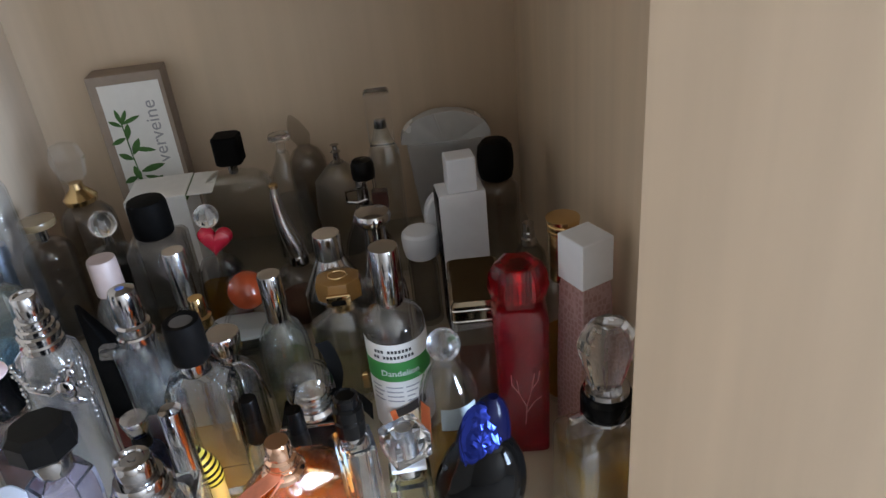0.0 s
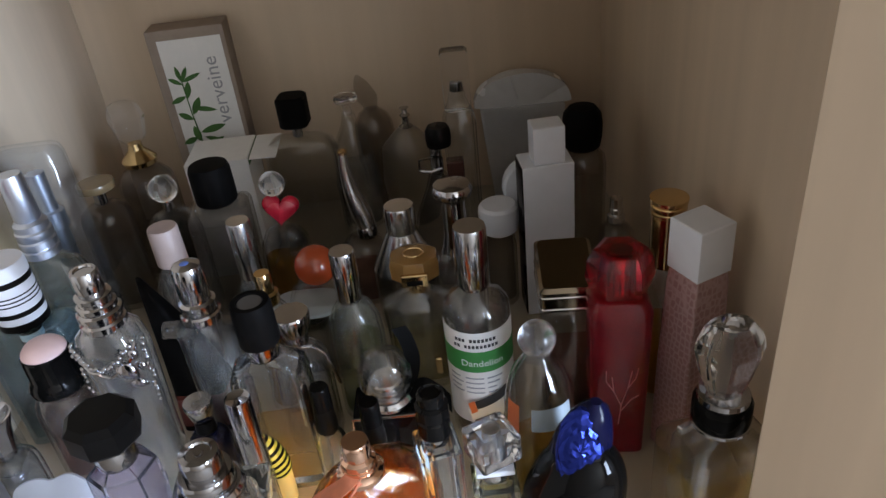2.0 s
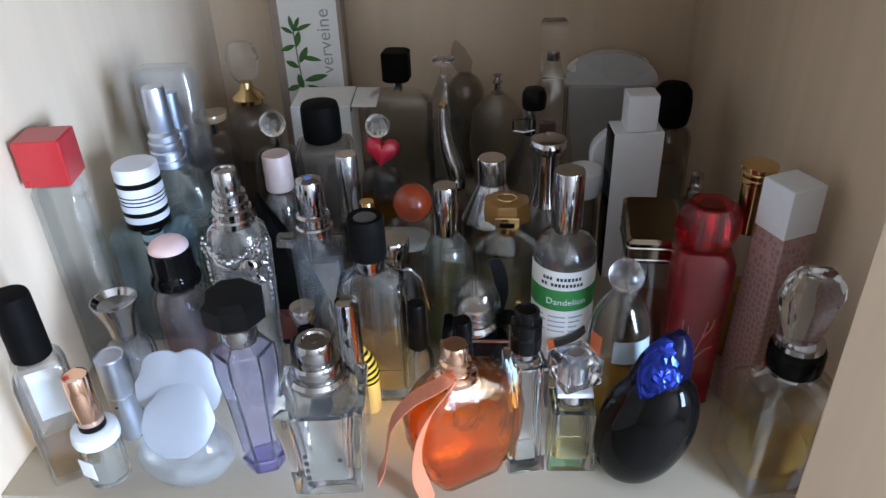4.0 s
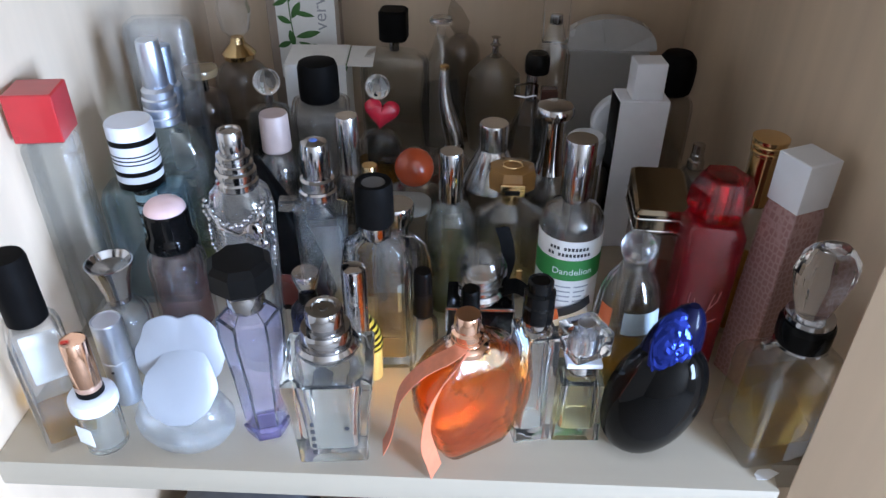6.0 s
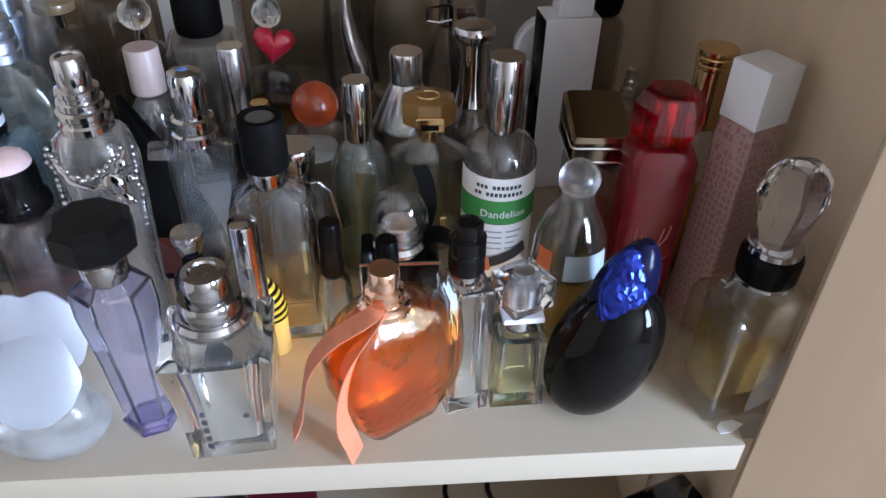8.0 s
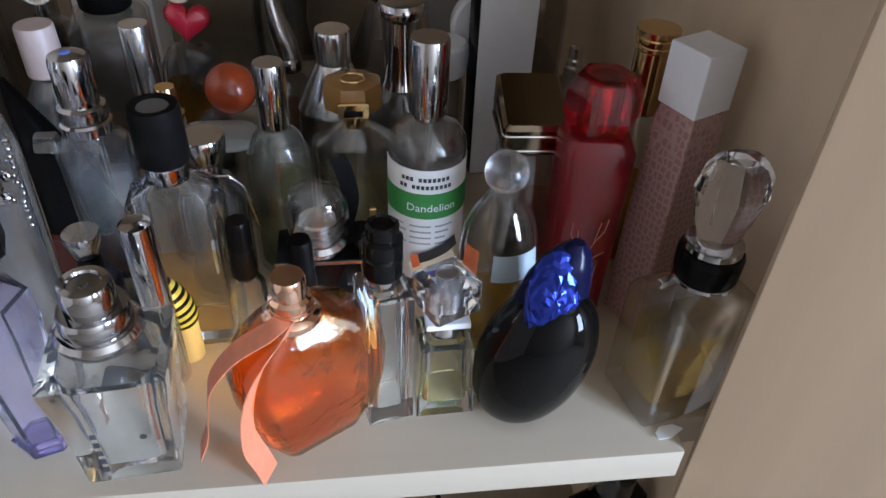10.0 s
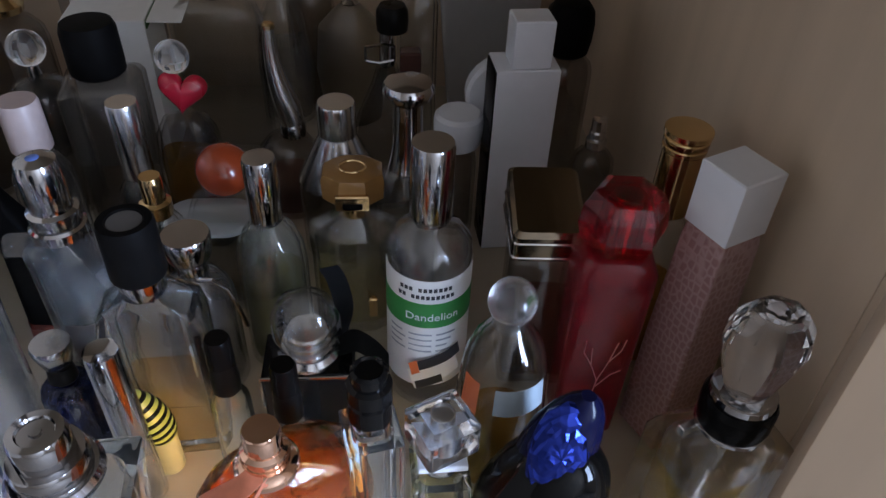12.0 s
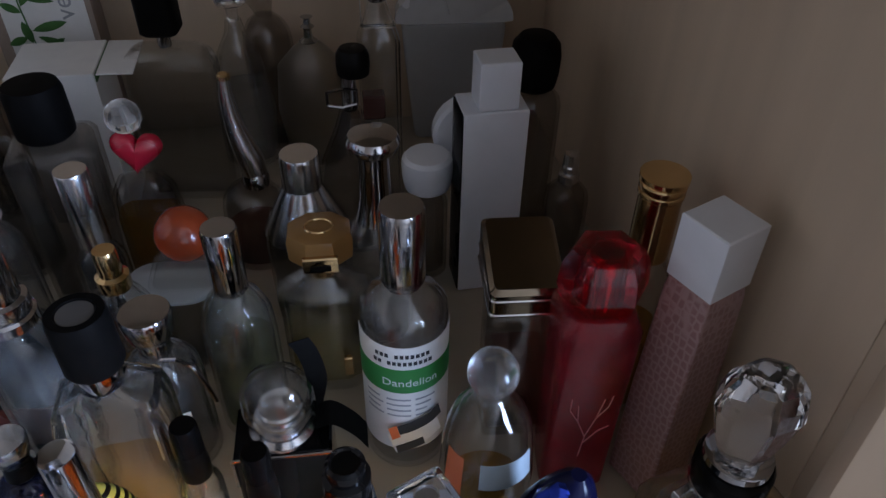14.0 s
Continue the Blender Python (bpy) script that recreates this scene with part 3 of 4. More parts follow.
def crinkled(w, h, depth):
    """An oval dome, broken into small uneven facets, bulging to the front."""
    rings = [(depth * math.sin(math.pi / 2 * j / 9), w * math.cos(math.pi / 2 * j / 9 * 0.97), h * math.cos(math.pi / 2 * j / 9 * 0.97), 1.0) for j in range(10)]
    bm = loft([(-3, w * 0.9, h * 0.9, 1.0)] + rings, 22)
    bmesh.ops.triangulate(bm, faces=bm.faces[:])
    for v in bm.verts:
        v.co += 0.0009 * Vector((noise.noise(v.co * 500), noise.noise(v.co * 500 + Vector((5, 0, 0))), noise.noise(v.co * 600 + Vector((0, 7, 0)))))
    bm.transform(pose(0, 0, 0, 90))
    return bm


part("faceted_cap", crinkled(21, 41, 4.5), BLUEGLASS, r, "crinkled cobalt blue cap front", sharp=5, place=mm(3.5, -5.5, 75, -16, 8, 8))
for i in range(5):
    part("printed_bar", block(2.2, 0.3, 0, 2.6, 0.05), GREYINK, r, place=mm(9 + i * 2.2, -12.5 + i * 0.7, 22 + i * 3.2, 0, 20, 20))

# crystal stopper bottle
r, g = bottle("crystal_stopper_bottle", "square clear glass bottle with cut crystal stopper and yellow perfume", 86, 278,
              [(0, 43, 31, 0.14), (2, 46, 34, 0.14), (57, 45, 33, 0.14), (61, 42, 30, 0.16), (64.5, 27, 22, 0.5), (70, 20, 18, 0.9)], HEAVY, 14, wall=4.5, floor=10, fill=44, liquid=GOLDLIQ, inner=0.4)
part("black_collar", lathe([(20, 70), (25, 71), (26, 74), (26, 82), (24, 84), (18, 84.5)]), BLACK, r, "black collar")
part("collar_ring", lathe([(24, 69), (26, 69.6), (26, 71), (24, 71.5)]), CHROME, r)
part("collar_ring", lathe([(22, 84), (23, 84.6), (22.5, 87), (20, 87.5)]), CHROME, r)
cut = loft([(87, 15, 14, 1), (90, 18, 16, 1), (100, 25, 21, 1), (112, 30, 25, 1), (118, 28.5, 23.5, 1), (123, 21, 17, 1), (124.5, 17, 13, 1)], 8)
bmesh.ops.bevel(cut, geom=[e for e in cut.edges if abs(e.verts[0].co.z - e.verts[1].co.z) > 0.003], offset=0.0011, segments=1, affect="EDGES")
for v in cut.verts:
    v.co += Vector((noise.noise(v.co * 120), noise.noise(v.co * 120 + Vector((4, 0, 0))), 0.5 * noise.noise(v.co * 120 + Vector((0, 6, 0))))) * 0.0010
bmesh.ops.triangulate(cut, faces=[f for f in cut.faces if f.calc_area() > 0.00004])
part("crystal_stopper", cut, CRYSTAL, r, "cut crystal stopper", sharp=4)
part("silver_tag", block(10, 3, 66, 70, 0.4), SILVER, r, place=mm(-14, 3, 0, 0, 0, 10))

# ---- second row ----
r, g = bottle("red_cap_bottle", "tall embossed clear bottle with a red block cap", -302, 352, slab_specs(24, 22, 133, 16, 4, 0.15), PATTERN, 8, wall=2.5, floor=6, fill=60, liquid=CLEARLIQ)
part("cap", block(25, 23, 133.3, 160, 0.8, 0.06), RED, r, "plain red block cap")

r, g = bottle("striped_cap_bottle", "pale teal bottle with a white cap striped in black", -275, 388,
              [(0, 46, 22, 0.3), (1.5, 48, 24, 0.3), (77, 49, 25, 0.3), (83, 45, 23, 0.4), (85, 16, 16, 0.9), (88, 14, 14, 1)], TEAL, 6, wall=2, floor=5, fill=40, liquid=CLEARLIQ)
cap = part("cap", lathe([(26.2, 89), (27.2, 90), (27.2, 124.5), (25.7, 126), (0.5, 126.2)]), WHITE, r, "white cap with black stripes")
for z0, z1 in ((86, 90.5), (95, 98), (102.5, 103.3), (105, 105.8), (107.5, 108.3), (114, 117.5)):
    part("stripe", lathe([(27.0, z0), (27.6, z0 + 0.1), (27.6, z1), (27.0, z1 + 0.1)]), BLACK, cap, "black stripe")
stem = part("striped_stem", lathe([(12, 44), (13, 45), (13, 84), (12, 87)]), WHITE, r, "white stem with black stripes")
for z0 in (48, 55, 62, 71, 79):
    part("stripe", lathe([(12.8, z0), (13.5, z0 + 0.1), (13.5, z0 + 3), (12.8, z0 + 3.1)]), BLACK, stem, "black stripe")

r, g = bottle("pink_disc_bottle", "pinkish clear bottle with a black cap topped in pink", -250, 356, round_specs(35, 62, 16, 14), PINKGLASS, wall=2.5, floor=6, fill=38, liquid=PINKLIQ)
cap = part("cap", lathe([(26, 62), (30, 63), (30.5, 66), (28, 69), (25.5, 71), (25.5, 84), (24.5, 86)]), BLACK_GLOSS, r, "glossy black flared cap")
part("pink_disc", lathe([(23, 86), (23.6, 86.4), (22.6, 88.4), (18.5, 90.8), (11, 92.4), (0.5, 93)]), PINKDISC, cap, "pale pink domed disc")

r, g = bottle("flared_cap_bottle", "clear bottle with a flared silver cap", -272, 322, round_specs(30, 46, 13, 12), CLEAR, wall=2.2, floor=5, fill=24, liquid=CLEARLIQ)
part("cap", lathe([(13, 46), (13.8, 47), (15, 54), (20, 64), (25.5, 71.5), (25.8, 72.5), (24, 72.6), (19, 69), (0.5, 67)]), CHROME, r, "flared chrome cap")

# spray bottle with bead chains
r, g = bottle("chained_bottle", "silver-topped clear spray bottle hung with small bead chains", -195, 328,
              [(0, 26, 22, 0.8), (2, 28, 24, 0.8), (60, 30, 25, 0.8), (105, 33, 27, 0.8), (116, 30, 25, 0.9), (122, 18, 18, 1)], HEAVY, wall=2.5, floor=7, fill=70, liquid=CLEARLIQ)
part("shoulder_ring", lathe([(20, 119), (21.5, 120), (21.5, 123), (19.5, 124), (19.5, 125.5), (21, 126.3), (21, 128.5), (18, 129.5)]), CHROME, r)
part("shoulder_ring", lathe([(17.5, 129.5), (18.5, 130.2), (18.5, 132.6), (16, 133.4), (16, 135), (17, 135.6), (17, 137.6), (14, 138.4)]), CHROME, r)
part("spray_button", lathe([(12.4, 138.4), (13, 139), (12.6, 149.6), (11.6, 150.6), (9, 150.6), (8, 149.8), (0.5, 149.8)]), CHROME, r)
for dx, dz, size in ((13, 108, 5.5), (15.5, 101, 4.5), (11, 96, 4.0), (14, 90, 3.6)):
    part("charm", sphere(size, dz, 1.0, 0.6, 1.1, 6), CHROME, r, place=mm(dx, -11, 0))
bead = sphere(2.3, 0, n=6)
bead_ob = part("chain_bead", bead, CHROME, r, place=mm(-17.5, -4, 112))
for side in (-1, 1):
    for i in range(30 if side < 0 else 14):
        if side < 0 and i == 0:
            continue
        o = bead_ob.copy()
        scene.collection.objects.link(o)
        o.parent = r
        o.matrix_local = mm(side * (17.2 - i * 0.12 + 0.5 * math.sin(i)), -6 + 1.0 * math.cos(i * 1.7), 113 - i * 2.9)
part("charm", sphere(10, 100, 1.1, 0.5, 1.2, 6), CHROME, r, place=mm(9, -14, 0))
part("charm", sphere(7, 92, 1.1, 0.5, 1.0, 6), CHROME, r, place=mm(12, -13, 0))
for k in range(22):
    u = k / 21
    o = bead_ob.copy()
    scene.collection.objects.link(o)
    o.parent = r
    o.matrix_local = mm(-15 + 29 * u, -9 - 8.5 * math.sin(math.pi * u), 114 - 9 * math.sin(math.pi * u) + 0.8 * math.cos(k * 2.1))
part("chain", tube([(-15, -8, 112), (-8, -14, 102), (2, -15.5, 99), (10, -14, 103), (15, -8, 113)], 1.1), CHROME, r)

r = thing("black_wedge_bottle", "tall tapered glossy black bottle with dark red base", -191, 387, -4)
part("wedge_body", loft([(0, 36, 26, 0.3, 8), (1, 38, 28, 0.3, 8), (30, 31, 24, 0.35, 5), (54, 24, 19, 0.4, 1), (76, 16, 14, 0.5, -4), (94, 8, 8, 0.6, -9), (106, 2.5, 3, 0.8, -12)]), BLACK_SOFT, r)
part("base_band", loft([(5, 37.6, 28, 0.3, 7.6), (12, 36.0, 27, 0.3, 6.9), (28, 32.2, 25, 0.35, 5.3)]), matte("dark_red_print", (0.13, 0.025, 0.018), (0.2, 0.4)), r, "dark red band")

r, g = bottle("pale_spray_bottle", "pale blue clear bottle with a domed chrome spray", -160, 355,
              [(0, 25, 22, 0.8), (2, 28, 25, 0.8), (82, 29, 26, 0.8), (92, 30, 26, 0.8), (96, 22, 22, 1), (99, 20, 20, 1)], PALEBLUE, wall=2, floor=6, fill=76, liquid=CLEARLIQ)
part("collar", lathe([(19, 98), (21, 99), (21, 103), (19, 104)]), CHROME, r)
part("pump", lathe([(18, 104), (19, 105), (19, 110), (15.6, 111), (15, 113), (15.8, 114), (15.8, 128.5), (14.2, 131.5), (8, 133), (0.5, 133.2)]), CHROME, r)
part("blue_dot", lathe([(5, 0), (4, 0.3), (0.5, 0.5)]), matte("blue_dot", (0.1, 0.18, 0.5)), r, place=mm(0, -1, 133))
part("glass_wing", loft([(90, 11, 9, 0.5), (96, 9, 6, 0.5)]), CLEAR, r, place=mm(-18, 0, 0))

r, g = bottle("square_shoulder_bottle", "square-shouldered clear bottle with a black cap and pale orange perfume", -126, 333,
              [(0, 36, 22, 0.25), (1.5, 39, 24, 0.25), (72, 39, 24, 0.25), (80, 36, 23, 0.3), (86, 22, 19, 0.7), (89, 16, 16, 1)], THICK, 4, wall=3, floor=8, fill=42, liquid=ORANGELIQ, inner=0.5)
part("neck_ring", lathe([(16.5, 88), (17.5, 89), (17.5, 96), (17, 97)]), CHROME, r)
cap = part("cap", lathe([(19.5, 96.5), (20.6, 97.5), (20.2, 119), (19, 121), (13.5, 121), (12.5, 120.2)]), BLACK_SOFT, r, "matte black cap")
part("cap_disc", lathe([(12.4, 119.9), (12, 120.5), (0.5, 120.5)]), matte("grey_disc", (0.075, 0.07, 0.068)), cap, "grey disc")

r, g = bottle("silver_disc_bottle", "clear round bottle with a flat silver cap", -118, 367, round_specs(32, 66, 14, 16), CLEAR, wall=2, floor=5, fill=30, liquid=CLEARLIQ)
part("neck", lathe([(12, 65), (13, 66), (13, 74), (12, 75)]), CHROME, r)
part("cap", lathe([(16, 74), (19, 77), (20.5, 84), (20.5, 86.5), (19.5, 87.5), (0.5, 87.7)]), CHROME, r, "flat silver cap")
part("label", block(10, 0.3, 22, 42, 0.1), BLUECARD, g, "small pale blue label", place=mm(6, -15.6, 0, 0, 0, 18))
part("wire_loop", tube([(6, -14, 74), (12, -16, 76), (17, -15, 70), (20, -14, 58), (22, -13, 46)], 1.0), CHROME, r)

r, g = bottle("green_tinge_bottle", "green-tinged round bottle with a chrome tube cap", -87, 383, round_specs(32, 82, 13, 26), GREENGLASS, wall=2, floor=5, fill=52, liquid=GREENLIQ)
part("cap", lathe([(13.5, 82), (14.6, 83), (14.4, 112.5), (13.4, 114), (0.5, 114)]), CHROME, r)

# octagonal bottle with a gold cap
r, g = bottle("octagon_bottle", "octagonal clear bottle with engraved gold cap and yellow perfume", -50, 405,
              [(0, 42, 26, 0.1), (1.5, 45, 28, 0.1), (46, 45, 28, 0.1), (60, 47, 29, 0.1), (70, 16, 15, 0.5)], HEAVY, 0, wall=2.5, floor=6, fill=44, liquid=YELLOWLIQ, sides=8)
part("neck", lathe([(10, 68), (11, 69), (11, 79), (10, 80)]), GOLD, r)
cap = part("cap", loft([(79, 26, 22, 1), (80.5, 30, 26, 1), (90, 31, 27, 1), (93.5, 29, 25, 1), (94.3, 26, 22, 1)], 8), matte("gold_amber_resin", (0.27, 0.14, 0.045), (0.12, 0.25), coat=0.6), r, "engraved amber-gold octagonal cap")
part("buckle", block(15, 3, 80, 88, 0.6), GOLD, cap, place=mm(0, -13.6, 0))
part("buckle_slot", block(9, 0.6, 81.5, 84.5, 0.1), BLACK, cap, place=mm(0, -15.3, 0))
part("engraved_ring", tube([(6 * math.cos(a / 8 * math.pi), 5 * math.sin(a / 8 * math.pi), 94.4) for a in range(17)], 0.6, 6), GOLD, cap)
part("foot_clip", block(4, 3, 14, 26, 0.6), GOLD, r, place=mm(8, -14.2, 0))

# dandelion cologne
r, g = bottle("label_bottle", "round clear cologne bottle with white and green paper label", -17, 361,
              [(0, 33, 33, 1), (2, 36.5, 36.5, 1), (82, 36.5, 36.5, 1), (88, 35, 35, 1), (93, 28, 28, 1), (96, 18, 18, 1), (98, 14, 14, 1)], CLEAR, wall=1.6, floor=4, fill=72, liquid=CLEARLIQ)
part("pump_neck", lathe([(13, 97), (14, 97.6), (14, 100), (16, 100.6)]), CHROME, r)
part("cap", lathe([(16.8, 100), (17.6, 101), (17.4, 133), (16.4, 134.6), (0.5, 134.6)]), CHROME, r, "long chrome cap")


def curved(d, z0, z1, a0, a1, n=24, d1=None):
    """A curved patch on a round bottle; angles in degrees from the front."""
    bm = bmesh.new()
    inner, outer = [], []
    for i in range(n + 1):
        a = radians(a0 + (a1 - a0) * i / n)
        for rows, off in ((inner, -0.05), (outer, 0.12)):
            low, high = (d / 2 + off) * MM, ((d1 or d) / 2 + off) * MM
            rows.append((bm.verts.new((low * math.sin(a), -low * math.cos(a), z0 * MM)), bm.verts.new((high * math.sin(a), -high * math.cos(a), z1 * MM))))
    for i in range(n):
        bm.faces.new((outer[i][0], outer[i + 1][0], outer[i + 1][1], outer[i][1]))
        bm.faces.new((inner[i + 1][0], inner[i][0], inner[i][1], inner[i + 1][1]))
        bm.faces.new((inner[i][1], outer[i][1], outer[i + 1][1], inner[i + 1][1]))
        bm.faces.new((outer[i][0], inner[i][0], inner[i + 1][0], outer[i + 1][0]))
    bm.faces.new((inner[0][0], outer[0][0], outer[0][1], inner[0][1]))
    bm.faces.new((outer[n][0], inner[n][0], inner[n][1], outer[n][1]))
    return bm


def lettering(words, height):
    """A mesh of words in the built-in font, in the xy plane, centred, in metres."""
    cu = bpy.data.curves.new("lettering", "FONT")
    cu.body, cu.size, cu.align_x, cu.resolution_u, cu.extrude = words, height * MM, "CENTER", 3, 0.00006
    ob = bpy.data.objects.new("lettering", cu)
    scene.collection.objects.link(ob)
    bpy.context.view_layer.update()
    me = bpy.data.meshes.new_from_object(ob.evaluated_get(bpy.context.evaluated_depsgraph_get()))
    bpy.data.objects.remove(ob)
    bm = bmesh.new()
    bm.from_mesh(me)
    bpy.data.meshes.remove(me)
    return bm


label = part("paper_label", curved(36.7, 16, 80, -88, 88), PAPER, g, "white paper label with a green band")
part("green_band", curved(37.0, 53.5, 67.5, -87.5, 87.5), GREENBAND, label, "green printed band")
txt = lettering("Dandelion", 5.8)
TURN0 = radians(2)
for v in txt.verts:
    a, rad = v.co.x / 0.0186 + TURN0, 0.0187 + v.co.z
    v.co = Vector((rad * math.sin(a), -rad * math.cos(a), 0.0578 + v.co.y))
part("scent_name", txt, WHITE, label, "white printed scent name", sharp=60)


def bars(z, h, spans, mat, d=36.95):
    for a0, a1 in spans:
        part("printed_bar", curved(d, z, z + h, a0, a1, 4), mat, label)


for z, h, start, lengths in ((74.0, 2.0, -43, (3, 7)), (70.0, 2.0, -46, (2, 9))):
    a = start
    for word in lengths:
        for k in range(word):
            bars(z, h, [(a, a + 4.6)], INK)
            a += 6.6
        a += 6
for i in range(4):
    bars(48.5 - i * 3.4, 0.9, [(-62, -40 + 5 * (i % 2)), (-30, 2), (8, 36 - 6 * (i % 3))], GREYINK)
# sticker slapped askew on the label
st = part("sticker", strip([(-8, -19.2, 22), (-1, -19.4, 25), (6, -18.6, 29), (12, -16.2, 33)], 14, 0.15, (0.25, 0, -1)), PAPER, r, "torn printed sticker")
part("sticker_bar", strip([(-5, -19.7, 31), (1, -19.6, 33), (8, -18.3, 36), (13, -15.6, 39)], 6, 0.2, (0.2, 0, -1)), INK, r, "dark printed sticker strip")
part("sticker_bar", strip([(-6, -19.8, 18), (0, -19.7, 20), (6, -18.9, 22)], 5, 0.2, (0.2, 0, -1)), INK, r, "dark printed sticker strip")
part("sticker_square", strip([(-8.5, -19.6, 29), (-5, -19.7, 30.5)], 8, 0.2, (0.2, 0, -1)), ORANGEINK, r, "orange sticker corner")

# ball stopper bottle with blue tag
r, g = bottle("ball_stopper_bottle", "clear bottle with frosted ball stopper and amber perfume", 9, 309,
              [(0, 29, 27, 1), (2, 33, 31, 1), (30, 36, 34, 1), (50, 36, 34, 1), (64, 34, 33, 1), (74, 31, 30, 1), (82, 25, 25, 1), (88, 17, 17, 1), (92, 12, 12, 1)], CLEAR_DIM, 10, wall=2, floor=5, fill=36, liquid=AMBER)
part("ball_stopper", sphere(18, 101), FROSTBALL, r, "frosted glass ball stopper")
part("neck_ring", lathe([(11, 89), (13, 90), (13, 92), (11, 93)]), CLEAR, r)
part("blue_tag", curved(34.9, 58, 71, -30, 42, d1=32.6), BLUECARD, g, "pale blue paper tag")
part("orange_tag", curved(36.2, 48, 71, -80, -52, d1=32.4), ORANGEINK, g, "orange printed strip")

# dome stopper bottle with black bow
r = thing("dome_bottle", "black square bottle with clear glass dome and black bow", -68, 336)
body = part("black_body", block(38, 26, 0, 47, 1.2, 0.1), BLACK_GLOSS, r)
part("silver_trim", tube([(-19, -13.2, 46.5), (19, -13.2, 46.5)], 0.8), CHROME, body)
part("silver_trim", tube([(19, -13.2, 46.5), (19, -13.2, 30)], 0.7), CHROME, body)
part("silver_trim", tube([(-19, -13.2, 46.5), (-19, -13.2, 30)], 0.7), CHROME, body)
part("base_ring", lathe([(24, 47), (26, 48), (26, 50), (22, 52)]), SILVER, r)
for i in range(3):
    part("glass_step", lathe([(16, 52 + i * 3.4), (22 - i * 2, 53 + i * 3.4), (22 - i * 2, 54.6 + i * 3.4), (16, 55.4 + i * 3.4)]), SILVER, r)
dome = loft([(51, 20, 18, 1), (54, 26, 22, 1), (62, 29, 25, 1), (70, 28, 24, 1), (77, 21, 18, 1), (81, 8, 7, 1)])
loft([(52.5, 17, 15, 1), (62, 25, 21, 1), (70, 24, 20, 1), (76, 17, 14, 1), (79, 5, 5, 1)], 0, True, dome)
part("glass_dome", dome, CLEAR_DIM, r, "clear glass dome")
part("bow_tail", strip([(13, 2, 50), (20, 0, 54), (28, -3, 50), (33, -5, 44)], 10, 0.4, (0, 1, 0.4)), BLACKRIBBON, r)
part("bow_tail", strip([(12, 5, 52), (15, 7, 66), (13, 8, 80), (10, 8, 88)], 8, 0.4, (1, 0.3, 0)), BLACKRIBBON, r)

# dropper vials
for nm, lab, x, y, h, gl in (("dropper_vial", "small clear vial with a black ridged cap", -100, 321, 73.6, 44), ("sample_vial", "small sample vial with a slim black cap", -74, 307, 73.4, 44)):
    r, g = bottle(nm, lab, x, y, round_specs(17, gl, 9, 9), THICK, wall=1.8, floor=4.5, fill=gl * 0.6, liquid=CLEARLIQ)
    part("cap", lathe([(10, gl), (11.4, gl + 0.8), (11.4, gl + 9), (10.6, gl + 10), (10.2, h - 1.5), (9, h), (0.5, h)]), BLACK, r)

r, g = bottle("tube_cap_vial", "slim vial with a long chrome tube cap", -134, 303, round_specs(13, 40, 10, 4), CLEAR, wall=1.4, floor=3, fill=22, liquid=CLEARLIQ)
part("cap", lathe([(12, 40), (12.8, 40.6), (12.6, 86), (12, 87.4), (10.5, 87), (0.5, 87)]), CHROME, r)

# striped bee vial
r = thing("bee_vial", "little cream vial with a yellow and black striped top", -129, 316, 0, "perfume vial")
part("vial_body", lathe([(10, 0), (11.4, 1), (11.4, 20), (10.5, 23)]), matte("dull_yellow_plastic", (0.28, 0.25, 0.13), (0.35, 0.5)), r)
BEE = [(0, 10.5, 10.5, 1), (4, 13.5, 13.5, 1), (11, 15, 15, 1), (17, 14, 14, 1), (23, 10.5, 10.5, 1), (28, 5.5, 5.5, 1), (31, 1, 1, 1)]
bee = part("striped_top", loft(BEE), YELLOW, r, "yellow pointed top", place=mm(1, 0, 21, 0, -16, 0))
for i in range(7):
    band = [at_z(BEE, 1.2 + i * 3.9 + dz) for dz in (0.0, 0.2, 1.0, 1.8, 2.0)]
    part("stripe", loft([(q[0], q[1] + grow, q[2] + grow, 1) for q, grow in zip(band, (-0.4, 0.5, 0.6, 0.5, -0.4))]), BLACK, bee, "black stripe")

r, g = bottle("navy_vial", "small navy glass vial with a flared silver cap", -166, 329, round_specs(22, 44, 10, 8), DARKBLUE, wall=2, floor=4, fill=24, liquid=CLEARLIQ)
part("black_neck", lathe([(10, 44), (11.5, 45), (10, 52)]), BLACK, r)
part("cap", lathe([(9, 52), (11, 53), (15, 61), (15.6, 63.5), (14.6, 64.6), (0.5, 64.8)]), CHROME, r)

# ---- third row ----
r = thing("white_block_bottle", "tall white block bottle with black side and white block cap", 37, 471, 4)
part("white_body", block(33, 23, 0, 114.5, 0.5, 0.04), WHITE, r)
part("black_side", block(1.0, 21.5, 1, 113.5, 0.2, 0.04), BLACK, r, "black side panel", place=mm(-16.7, 0, 0))
part("cap", block(20, 17, 114.7, 139.5, 0.6, 0.05), WHITE, r, "white block cap", place=mm(1, -2, 0))

